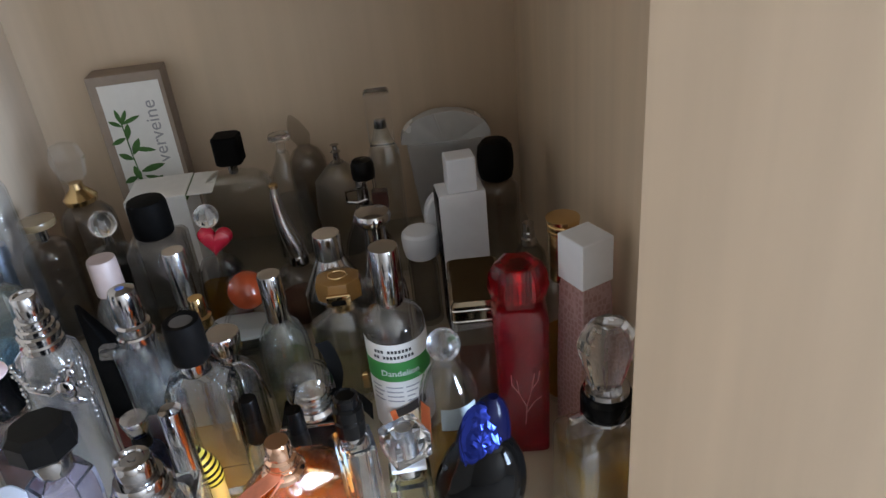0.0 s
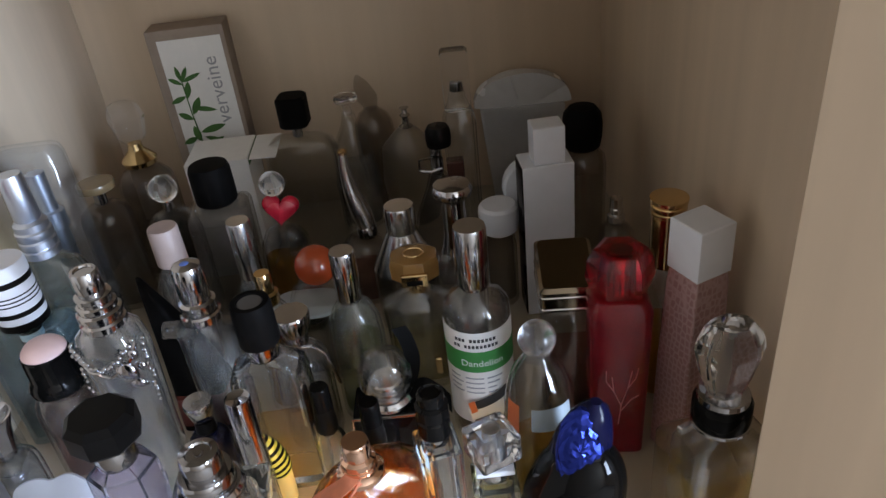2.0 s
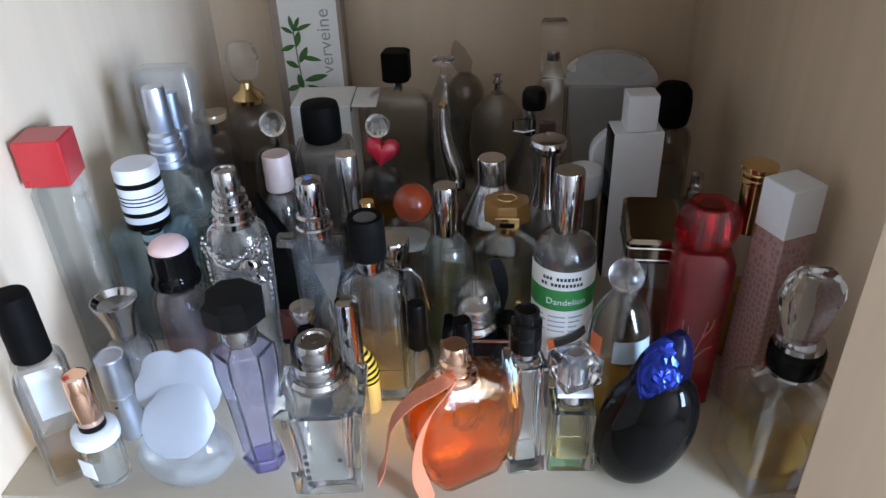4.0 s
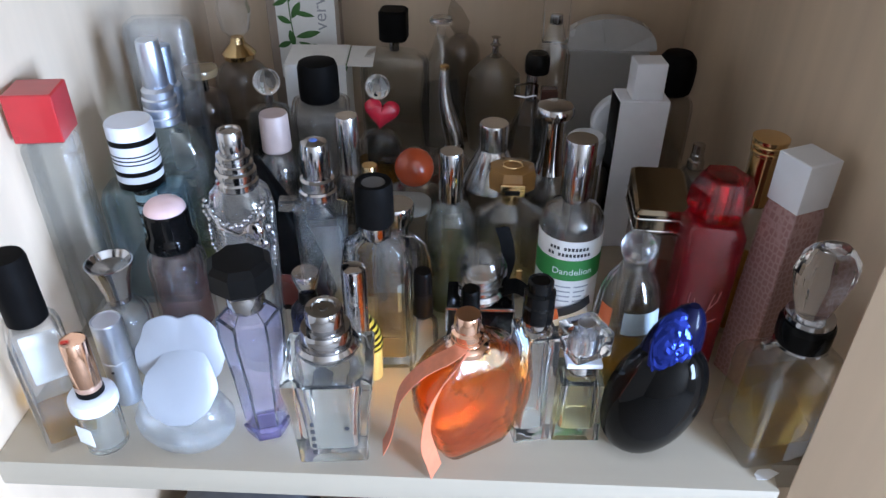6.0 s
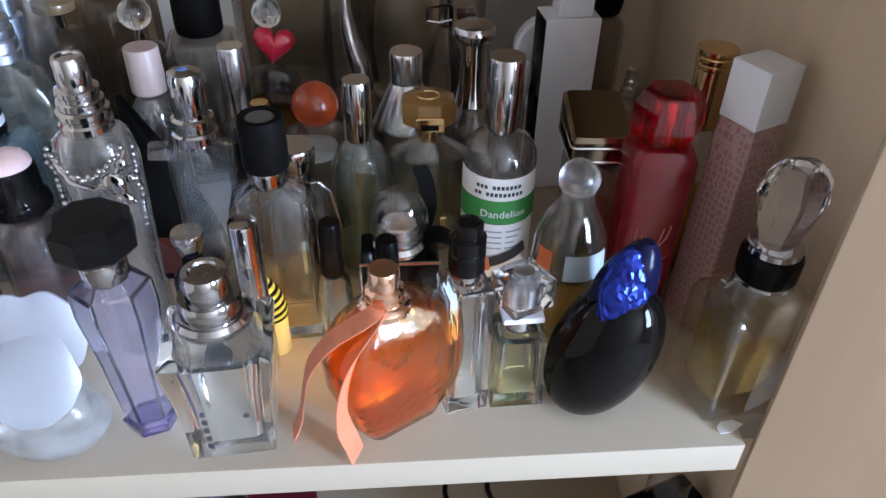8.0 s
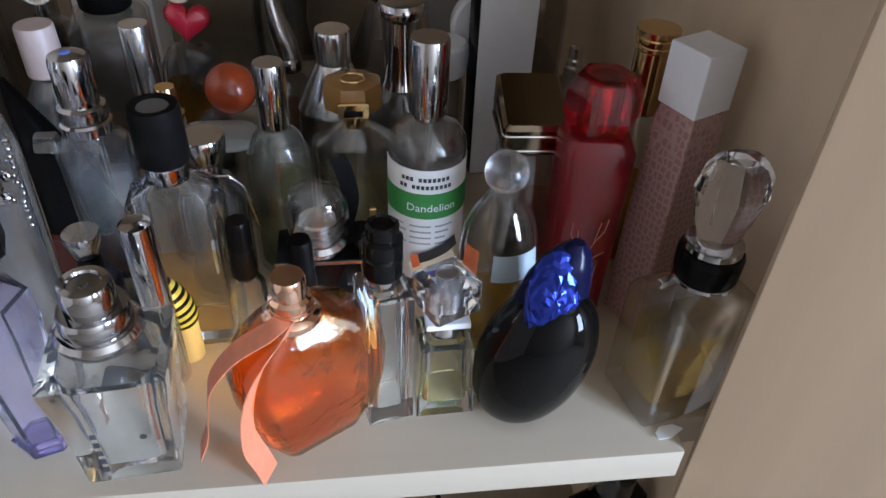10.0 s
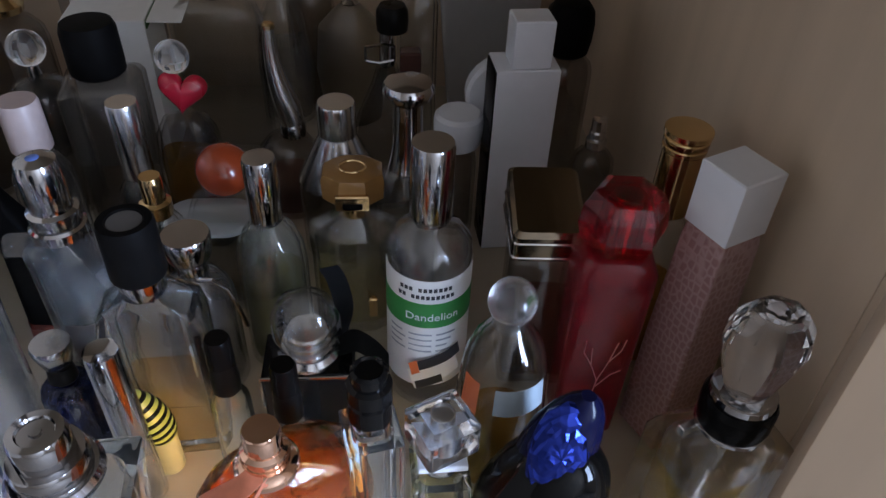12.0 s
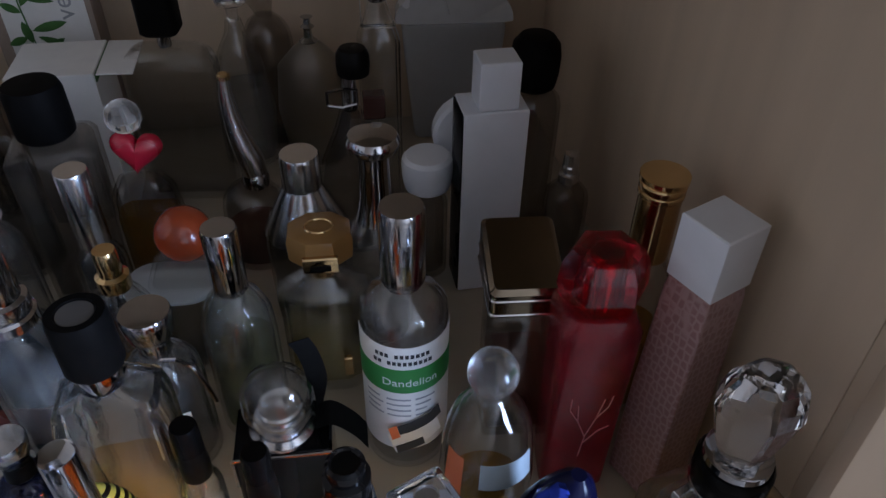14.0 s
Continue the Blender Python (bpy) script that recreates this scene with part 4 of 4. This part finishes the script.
r, g = bottle("red_bottle", "red frosted bottle printed with fine branches, faceted red cap", 54, 338,
              [(0, 25, 22, 0.3), (2, 28, 25, 0.3), (96, 31, 27, 0.3), (102, 26, 24, 0.5), (104, 16, 16, 1)], REDGLASS, -6, wall=2.2, floor=5, fill=92, liquid=glass("red_liquid", (0.92, 0.26, 0.28), 0.0, 0.02, 1.36))
cap = loft([(103, 22, 22, 1), (105, 30, 29, 1), (112, 34, 33, 1), (121, 32, 31, 1), (127, 26, 25, 1), (128.5, 20, 19, 1)], 6)
loft([(105, 14, 14, 1), (124, 14, 14, 1)], 6, True, cap)
part("faceted_cap", cap, REDCAP, r, "translucent faceted red cap", sharp=10)
part("inner_pump", lathe([(12, 104), (13, 105), (13, 122), (11, 124)]), metal("red_metal", (0.75, 0.10, 0.12)), r)
twig = matte("pink_print", (0.60, 0.22, 0.23), (0.4, 0.6))
for pts in ([(0, -13.2, 24), (1, -13.6, 38), (4, -13.8, 50), (6, -14.0, 62)], [(1, -13.6, 38), (-3, -13.8, 48), (-4, -14, 58)], [(4, -13.8, 50), (8, -13.8, 57), (9, -14, 64)], [(1, -13.6, 34), (6, -13.6, 42), (10, -13.6, 45)], [(-3, -13.8, 48), (-7, -13.8, 55), (-7, -14, 62)]):
    part("printed_twig", tube(pts, 0.22, 5), twig, g)

r = thing("snakeskin_bottle", "pink snakeskin-patterned bottle with a white cube cap", 89, 329.5, 25)
part("patterned_body", loft([(0, 22, 22, 0.12), (1, 24, 24, 0.12), (60, 23, 23, 0.12), (112, 20.5, 20.5, 0.12), (117, 19, 19, 0.14)]), SNAKE, r)
part("cube_cap", block(20.5, 20.5, 117.2, 144, 0.5, 0.04), WHITE, r, "white cube cap")

r, g = bottle("gold_cap_bottle", "clear bottle with a banded gold tube cap", 88, 376, round_specs(28, 90, 14, 14), CLEAR_DIM, wall=2, floor=5, fill=50, liquid=AMBER)
part("cap", lathe([(16, 90), (17.5, 91), (17.5, 121), (18.8, 122), (18.8, 123.5), (17.8, 124), (19, 125), (19, 127), (18, 127.6), (20, 129), (20, 131), (0.5, 131.5)]), GOLD, r)

r, g = bottle("bronze_lid_bottle", "square bottle with a bronze lid trimmed in silver", 33, 368, slab_specs(29, 25, 78, 20, 4, 0.2), SMOKE, -3, wall=2, floor=5, fill=46, liquid=PINKLIQ)
slab = block(31, 40, 78.5, 98, 1.8, 0.2)
for v in slab.verts:
    if v.co.z > 0.090:
        v.co.z += v.co.y * 0.22
lid = part("lid", slab, OLIVE, r, "bronze lacquered lid", place=mm(0, 6, 0))
for z in (81.5, 89.0):
    part("silver_trim", loft([(z - 0.6, 31.2, 40.2, 0.2), (z, 31.9, 40.9, 0.2), (z + 0.6, 31.2, 40.2, 0.2)]), SILVER, lid)

r, g = bottle("mushroom_cap_bottle", "clear bottle with a chrome mushroom cap", -24, 432, round_specs(34, 78, 14, 20), CLEAR_DIM, wall=2, floor=5, fill=36, liquid=CLEARLIQ)
part("stem", lathe([(20, 77), (18, 80), (15, 90), (14, 108), (15, 114)]), CHROME, r)
part("cap", lathe([(16, 113), (23, 116), (24.5, 118.5), (24.5, 120), (22, 122.5), (12, 124), (0.5, 124.3)]), CHROME, r)

r, g = bottle("cone_bottle", "silver conical bottle with a round silver cap", -60, 466, [(0, 40, 36, 1), (2, 44, 40, 1), (40, 46, 40, 1), (48, 44, 38, 1), (74, 18, 18, 1)], SMOKE, wall=2, floor=5, fill=30, liquid=CLEARLIQ)
part("cone_shoulder", lathe([(45, 48), (44, 50), (22, 73), (20, 75)]), SILVER, r)
part("cap", lathe([(19, 75), (20.5, 76), (20.5, 92), (19, 94), (0.5, 94.2)]), SILVER, r)

r, g = bottle("horn_bottle", "dark bottle with a curved chrome horn stopper", -92, 505, round_specs(36, 52, 14, 16), SMOKE, wall=2, floor=5, fill=24, liquid=PINKLIQ)
part("horn", tube([(-4, 0, 117), (-4.5, 0, 108), (-4, 0, 98), (-2.5, -1, 88), (0, -1.5, 78), (2.5, -2, 70), (4, -2, 61)], [2.8, 3.6, 4.4, 5.4, 6.6, 7.4, 7.0], 18), SILVER, r)
part("horn_collar", lathe([(13, 52), (15, 53), (15, 59), (13, 61)]), CHROME, r, place=mm(4, -2, 0))
part("horn_tip", lathe([(5.6, 116), (7.2, 116.6), (7, 118.6), (5, 119.4)]), GOLD, r, place=mm(-4, 0, 0))

r = thing("orange_ball_bottle", "clear bottle with flat white collar and glossy orange-red ball stopper", -112, 424)
vessel(r, slab_specs(40, 26, 67, 13, 10, 0.5), CLEAR_DIM, wall=2, floor=5, fill=44, liquid=CLEARLIQ)
part("white_collar", loft([(53, 38, 26, 0.8, -9, -4), (54, 42, 30, 0.8, -10, -4), (56, 42, 30, 0.8, -10, -4), (57, 38, 26, 0.8, -9, -4)]), FROST_GREY, r, "flat white plastic collar")
part("ball_stopper", sphere(26.5, 80.6), BALLRED, r, "glossy orange-red ball stopper")

r, g = bottle("heart_bottle", "small amber bottle with red heart and glass ball stopper", -140, 474, slab_specs(34, 22, 82, 12, 24, 0.7), SMOKE, wall=2, floor=5, fill=60, liquid=AMBER)
bm = bmesh.new()
rows = []
for j in range(7):
    u = math.sin(j / 6 * math.pi / 2)
    for side in (-1, 1):
        row = []
        for i in range(40):
            a = 2 * math.pi * i / 40
            hx, hz = 0.86 * math.sin(a) ** 3, (13 * math.cos(a) - 5 * math.cos(2 * a) - 2 * math.cos(3 * a) - math.cos(4 * a)) / 19
            row.append((14.5 * hx * u, side * 5.5 * math.sqrt(max(1 - u * u, 0)), 14.5 * hz * u))
        rows.append((side * (7 - j), row))
rows.sort(key=lambda q: q[0])
grid = [[bm.verts.new([c * MM for c in p]) for p in row] for k, row in rows]
for p, q in zip(grid, grid[1:]):
    for i in range(40):
        bm.faces.new((p[i], p[(i + 1) % 40], q[(i + 1) % 40], q[i]))
bmesh.ops.remove_doubles(bm, verts=bm.verts, dist=0.00004)
bmesh.ops.recalc_face_normals(bm, faces=bm.faces[:])
part("red_heart", bm, matte("red_heart_enamel", (0.42, 0.012, 0.03), (0.2, 0.35), coat=0.3), r, "glossy red heart", sharp=50, place=mm(2, 0, 96, -12, 8, 0))
part("ball_stopper", sphere(17, 114.5), CRYSTAL, r, "clear glass ball stopper")

r, g = bottle("silver_tube_bottle", "slim clear bottle with a brushed silver tube cap", -156, 436, round_specs(24, 70, 12, 14), CLEAR_DIM, wall=2, floor=5, fill=36, liquid=CLEARLIQ)
part("cap", lathe([(14, 70), (15, 71), (14.8, 109), (14, 110.4), (0.5, 110.4)]), SILVER, r)

r, g = bottle("gold_spray_bottle", "small clear bottle with a gold spray", -137, 396, round_specs(26, 76, 12, 18), CLEAR_DIM, wall=2, floor=5, fill=38, liquid=AMBER)
part("spray", lathe([(13, 76), (14, 77), (14, 83), (10, 84), (9.6, 86), (10, 87), (10, 95), (9, 96.5), (0.5, 96.5)]), GOLD, r)

r, g = bottle("black_lid_bottle", "dark square bottle with a large round black lid", -184, 492, slab_specs(42, 36, 96, 24, 6, 0.2), SMOKE, 10, wall=2.2, floor=6, fill=70, liquid=CLEARLIQ)
part("lid", lathe([(25, 97), (28, 98.5), (28.5, 103), (28, 121), (25.5, 124.5), (0.5, 125)]), BLACK_SOFT, r)

r, g = bottle("chrome_ball_bottle", "smoky bottle with a shiny ball stopper", -227, 512, round_specs(38, 84, 12, 18), SMOKE, wall=2, floor=5, fill=40, liquid=CLEARLIQ)
part("stem", lathe([(7, 84), (8, 86), (6, 92)]), CHROME, r)
part("ball_stopper", sphere(20, 101), CRYSTAL, r, "clear glass ball stopper")

r, g = bottle("pink_cap_bottle", "slim clear bottle with a pale pink cap", -205, 442, round_specs(30, 80, 14, 22), CLEAR, wall=2, floor=5, fill=44, liquid=CLEARLIQ)
part("cap", lathe([(18, 82), (19.4, 83), (18.8, 106.5), (17.6, 108), (0.5, 108)]), PINK, r, "pale pink cap")

r, g = bottle("ridged_spray_bottle", "greenish clear bottle with a ridged blue-silver spray", -266, 416,
              [(0, 42, 20, 0.6), (2, 46, 22, 0.6), (88, 46, 22, 0.6), (104, 36, 20, 0.8), (112, 16, 16, 1)], GREENGLASS, 8, wall=2, floor=5, fill=60, liquid=GREENLIQ)
part("ridged_collar", lathe([(18, 112), (21, 113), (21, 117), (19.5, 118), (21, 119), (21, 123), (19.5, 124), (20.5, 125), (20.5, 129), (18.5, 130), (19, 134), (15, 136)]), BLUESILVER, r)
part("spray_button", lathe([(14, 136), (15, 137), (13.6, 162), (12.5, 164), (0.5, 164)]), BLUESILVER, r)

r, g = bottle("overcap_bottle", "pale bottle under a tall clear plastic overcap", -274, 452, slab_specs(42, 22, 62, 14, 6, 0.5), PALEBLUE, 4, wall=2, floor=5, fill=40, liquid=CLEARLIQ)
over = loft([(58, 42, 24, 0.6), (158, 40, 22, 0.5), (163, 37, 20, 0.5), (165, 31, 15, 0.5)])
loft([(59, 39.6, 21.6, 0.6), (157, 37.6, 19.6, 0.5), (161, 35, 17, 0.5), (163, 29, 13, 0.5)], 0, True, over)
part("overcap", over, PALEBLUE, r, "clear bluish plastic overcap")
part("atomiser", lathe([(12, 62), (13, 64), (13, 110), (16, 111), (16, 122), (11, 123), (11, 148), (0.5, 149)]), BLUESILVER, r)

# ---- back of the shelf ----
r = thing("verbena_box", "brown-edged upright carton with white label and green sprig", -222, 640, 4, "carton", "cartons at the back")
part("carton", block(61, 26, 0, 182, 0.6, 0.03), KRAFT, r)
panel = part("white_label", block(50, 0.6, 60, 174, 0.1, 0.03), PAPER, r, "white printed label", place=mm(2.0, -13.2, 0))
txt = lettering("verveine", 16.5)
part("scent_name", txt, GREYINK, r, "grey printed word", sharp=60, place=mm(19.5, -13.8, 130, 90, -90, 0))


def leaf(length, width):
    bm = bmesh.new()
    n = 8
    rows = []
    for i in range(n + 1):
        u = i / n
        w = width / 2 * math.sin(math.pi * u) ** 0.8
        rows.append([bm.verts.new((length * u * MM, 0, w * MM)), bm.verts.new((length * u * MM, 0, -w * MM)), bm.verts.new((length * u * MM, -0.0003, 0))])
    for a, b in zip(rows, rows[1:]):
        bm.faces.new((a[1], b[1], b[2], a[2])), bm.faces.new((a[2], b[2], b[0], a[0]))
    bmesh.ops.remove_doubles(bm, verts=bm.verts, dist=0.00001)
    return bm


for x, z, a, l, w in ((-14, 140, 62, 15, 5), (-14, 140, 20, 19, 5), (-14, 140, 100, 15, 5), (-14, 138, 150, 13, 5), (-14, 128, 200, 15, 6), (-12, 118, -12, 22, 6), (-13, 126, 75, 16, 7),
                      (-12, 112, 60, 18, 8), (-13, 108, 150, 14, 7), (-10, 96, 12, 24, 8), (-8, 92, -25, 22, 7), (-14, 92, 200, 14, 7), (-12, 88, 100, 16, 8), (-10, 80, 30, 22, 8)):
    part("printed_leaf", leaf(l * 0.92, w * 0.75), LEAF, panel, place=mm(x, -0.75, z, 0, -a, 0))
part("printed_stem", tube([(-8, -0.6, 70), (-11, -0.6, 90), (-13, -0.6, 112), (-14, -0.6, 142)], 0.5, 5), LEAF, panel)

r = thing("white_box", "small open white card box with a loose flap", -200, 574, 3, "carton", "cartons at the back")
part("card_body", block(48, 47, 0, 100, 0.4, 0.02), PAPER, r)
part("card_flap", block(46, 0.8, 0, 20, 0.1, 0.02), PAPER, r, "loose card flap", place=mm(25, 0, 99, 0, 0, 90) @ mm(0, 0, 0, 92, 0, 0))
part("green_edge", block(0.8, 44, 94, 99, 0.1, 0.02), LEAF, r, place=mm(24.2, 0, 0))

r, g = bottle("gold_crown_bottle", "smoky bottle with gold crown and clear stopper", -264, 574, round_specs(44, 94, 16, 18), SMOKE, wall=2, floor=5, fill=50, liquid=CLEARLIQ)
part("gold_crown", lathe([(16, 94), (25, 96), (27, 100), (20, 104), (12, 108), (10, 113)]), GOLD, r)
part("stopper", loft([(112, 10, 10, 1), (118, 22, 18, 1), (134, 28, 22, 1), (144, 22, 18, 1), (146, 12, 10, 1)], 8), CLEAR, r, "clear cut stopper", sharp=10)

r, g = bottle("gold_disc_bottle", "smoky round bottle with a flat gold-edged cap", -282, 530, round_specs(38, 86, 14, 14), SMOKE, wall=2, floor=5, fill=50, liquid=CLEARLIQ)
part("neck", lathe([(9, 86), (9, 96)]), CHROME, r)
part("cap", lathe([(16, 96), (26, 98), (27.5, 101), (26, 103.5), (0.5, 104.5)]), matte("dark_gold", (0.20, 0.135, 0.07), (0.2, 0.3), coat=0.4), r)

r, g = bottle("flat_clear_bottle", "broad clear bottle with a black cap on a thin neck", -139, 579, slab_specs(54, 24, 104, 12, 14, 0.3), CLEAR_DIM, -4, wall=2, floor=5, fill=60, liquid=CLEARLIQ)
part("neck", lathe([(7, 103), (8, 104), (8, 113)]), CHROME, r)
part("cap", block(22, 22, 112, 136, 1.5, 0.5), BLACK_SOFT, r)

r, g = bottle("disc_stopper_bottle", "milky clear bottle with a disc stopper", -103, 614, [(0, 28, 24, 1), (2, 34, 28, 1), (40, 40, 32, 1), (80, 30, 26, 1), (96, 13, 13, 1), (104, 10, 10, 1)], CLEAR_DIM, wall=2.5, floor=5, fill=60, liquid=MILKY)
part("stopper", lathe([(7, 103), (8, 112), (18, 114), (20, 116), (18, 119), (0.5, 119.5)]), CRYSTAL, r)

r, g = bottle("dark_leaf_bottle", "dark glass bottle with an uneven leafy stopper", -86, 640, round_specs(34, 96, 14, 20), SMOKE, wall=2, floor=5, fill=50, liquid=CLEARLIQ)
part("leafy_stopper", loft([(95, 10, 8, 1), (108, 20, 10, 1, -3), (120, 12, 8, 1, -6), (126, 3, 3, 1, -8)], 7), SMOKE, r, sharp=10)

r, g = bottle("cream_round_bottle", "round cream bottle with a small chrome finial", -57, 612, [(0, 30, 24, 1), (3, 40, 30, 1), (40, 50, 36, 1), (72, 44, 32, 1), (84, 22, 18, 1), (88, 12, 12, 1)], glass("cream_glass", (0.95, 0.93, 0.87), 0.5, 0.3), wall=2.5, floor=6, fill=50, liquid=CLEARLIQ)
part("finial", lathe([(10, 87), (12, 88.5), (6, 91), (5, 96), (9, 98), (5, 100), (4, 103), (8, 104.5), (0.5, 105.5)]), CHROME, r)

r, g = bottle("flask_bottle", "dim glass flask with a dark square cap and chrome loop", -33, 512, [(0, 34, 26, 1), (3, 42, 32, 1), (34, 46, 34, 1), (60, 36, 28, 1), (82, 18, 16, 1), (92, 12, 12, 1)], SMOKE, wall=2, floor=5, fill=40, liquid=CLEARLIQ)
part("cap", lathe([(13, 112), (17, 113), (18, 118), (17.5, 124), (14, 127), (0.5, 127.5)]), BLACK, r, place=mm(3, 0, 0))
part("cap_stem", lathe([(8, 92), (9, 93), (8, 112)]), CHROME, r)
part("loop", tube([(-12, -3, 96), (-12, -3, 104), (-2, -4, 106), (4, -4, 105), (4, -4, 97), (-4, -4, 95), (-12, -3, 96)], 0.9, 6), CHROME, r, "small chrome loop")
part("dark_block", block(12, 10, 88, 102, 1, 0.2), matte("dark_brown_resin", (0.06, 0.025, 0.02), (0.15, 0.3)), r, place=mm(13, -2, 0))

r, g = bottle("tall_stopper_bottle", "tall slim clear bottle with a square glass stopper", -14, 562, [(0, 22, 20, 0.4), (2, 25, 23, 0.4), (110, 25, 23, 0.4), (126, 14, 14, 0.9), (134, 10, 10, 1)], CLEAR_DIM, wall=2, floor=5, fill=50, liquid=CLEARLIQ)
part("stopper", block(20, 16, 118, 163, 2.0, 0.15), THICK, r, "square glass stopper")
part("neck", lathe([(9, 133), (10, 134), (9, 140)]), CHROME, r)

# large frosted fan bottle
r = thing("fan_bottle", "large frosted glass bottle with a ribbed fan-shaped stopper", 42, 640)
part("fan_body", loft([(0, 52, 18, 0.3), (2, 56, 20, 0.3), (50, 66, 20, 0.3), (84, 72, 18, 0.3), (87, 70, 16, 0.3)]), FROST_GREY, r, "grey frosted glass body")
fan = bmesh.new()
mid_f, mid_b = fan.verts.new((0, -0.006, 0.082)), fan.verts.new((0, 0.006, 0.082))
front, rear = [], []
for i in range(41):
    a = math.pi * i / 40
    x, z = -41 * math.cos(a), 88 + 27 * math.sin(a) ** 0.9
    th = 5 + 2.2 * abs(math.sin(a * 3.5))
    front.append(fan.verts.new((x * MM, -th * MM, z * MM)))
    rear.append(fan.verts.new((x * MM, th * MM, z * MM)))
for i in range(40):
    fan.faces.new((mid_f, front[i], front[i + 1])), fan.faces.new((mid_b, rear[i + 1], rear[i]))
    fan.faces.new((front[i], rear[i], rear[i + 1], front[i + 1]))
fan.faces.new((mid_f, mid_b, rear[0], front[0])), fan.faces.new((mid_f, front[40], rear[40], mid_b))
bmesh.ops.recalc_face_normals(fan, faces=fan.faces[:])
part("fan_stopper", fan, FAN_GLASS, r, "pale ribbed fan stopper", sharp=20)
# thin pale bar modelled in place of a bright highlight on the fan
part("highlight_bar", tube([(-9, -7.5, 113.5), (-7, -8, 104), (-4, -7, 94)], 0.7, 6), FAN_GLASS, r)

r, g = bottle("black_ball_bottle", "dark glass bottle with a round black cap", 70, 518, round_specs(34, 98, 14, 12), SMOKE, wall=2, floor=5, fill=40, liquid=CLEARLIQ)
part("cap", lathe([(20, 97), (25, 99), (27.5, 106), (28, 116), (26, 123), (19, 127.5), (0.5, 128.5)]), BLACK_SOFT, r)

r, g = bottle("small_spray_bottle", "dim little bottle with a silver spray", 87, 484, round_specs(26, 54, 11, 12), SMOKE, wall=2, floor=5, fill=30, liquid=CLEARLIQ)
part("spray", lathe([(11, 54), (12, 55), (12, 60), (8.5, 61), (9.5, 62), (9.5, 65), (8, 66), (8.6, 67), (8.6, 73), (0.5, 74)]), SILVER, r)

r = thing("white_jar", "low smoky jar with a broad white dished lid", 6, 481, 0, "jar")
vessel(r, [(0, 20, 20, 1), (2, 23, 23, 1), (50, 23, 23, 1), (58, 20, 20, 1)], SMOKE, wall=2, floor=5, fill=30, liquid=CLEARLIQ, name="jar_body")
part("jar_lid", lathe([(20, 58), (25, 60), (27.5, 67), (28, 75), (27, 77.5), (23, 79.5), (0.5, 80)]), WHITE, r, "white dished lid")

r = thing("white_disc", "upright round white compact", 33, 502, 0, "compact")
part("disc", lathe([(40, -5), (44, -3.5), (44, 3.5), (40, 5)]), WHITE, r, place=mm(0, 0, 80, 90))
part("stand", block(20, 14, 0, 60, 1, 0.2), WHITE, r)

# torn slip of white paper beside the crystal-stoppered bottle
r = thing("paper_slip", "small torn slip of white paper lying on the shelf", 80, 256, 22, "paper", "odds and ends")
slip = bmesh.new()
for z in (0.0, 0.3):
    slip.faces.new([slip.verts.new((x * MM, y * MM, (z + (0.5 if x < -6 else 0.0)) * MM)) for x, y in ((-8, -3), (-2, -4.5), (6, -3), (3, 1), (-3, 2.5), (-7, 0.5))])
slip.faces.ensure_lookup_table()
low, top = list(slip.faces[0].verts), list(slip.faces[1].verts)
for i in range(6):
    slip.faces.new((low[i], low[(i + 1) % 6], top[(i + 1) % 6], top[i]))
bmesh.ops.recalc_face_normals(slip, faces=slip.faces[:])
part("slip", slip, PAPER, r)

# ---- things on the lower shelf ----
Z = LOW / MM
r = thing("crimson_box", "narrow crimson card box", -150, 330, 8, "box", "odds and ends", z=Z)
part("box_body", block(46, 90, 0, 60, 1, 0.03), REDITEM, r)
part("box_lid", block(48, 92, 60, 78, 1, 0.03), REDITEM, r)
r = thing("fabric_pouch", "dark grey fabric pouch", -248, 360, -6, "pouch", "odds and ends", z=Z)
part("pouch_body", loft([(0, 110, 90, 0.5), (6, 124, 102, 0.5), (50, 118, 96, 0.6), (84, 90, 60, 0.7), (92, 60, 20, 0.8)]), GREYITEM, r)
r = thing("hair_clip", "dark hinged metal clip", 84, 292, 20, "clip", "odds and ends", z=Z)
part("clip_base", block(44, 20, 0, 160, 2, 0.3), BLACK_GLOSS, r)
part("clip_top", lathe([(20, 0), (24, 2), (24, 26), (18, 30)]), SMOKE, r, place=mm(0, 0, 160))
for dx in (0, 34):
    r = thing("cable", "thin black electric cable", -30 + dx, 330, 0, "cable", "odds and ends", z=Z)
    part("cable_sheath", tube([(0, 110, 2), (-6, 60, 30), (-4, 10, 70), (6, -30, 60), (24, -50, 20), (44, -60, 2)], 2.2), BLACK, r)
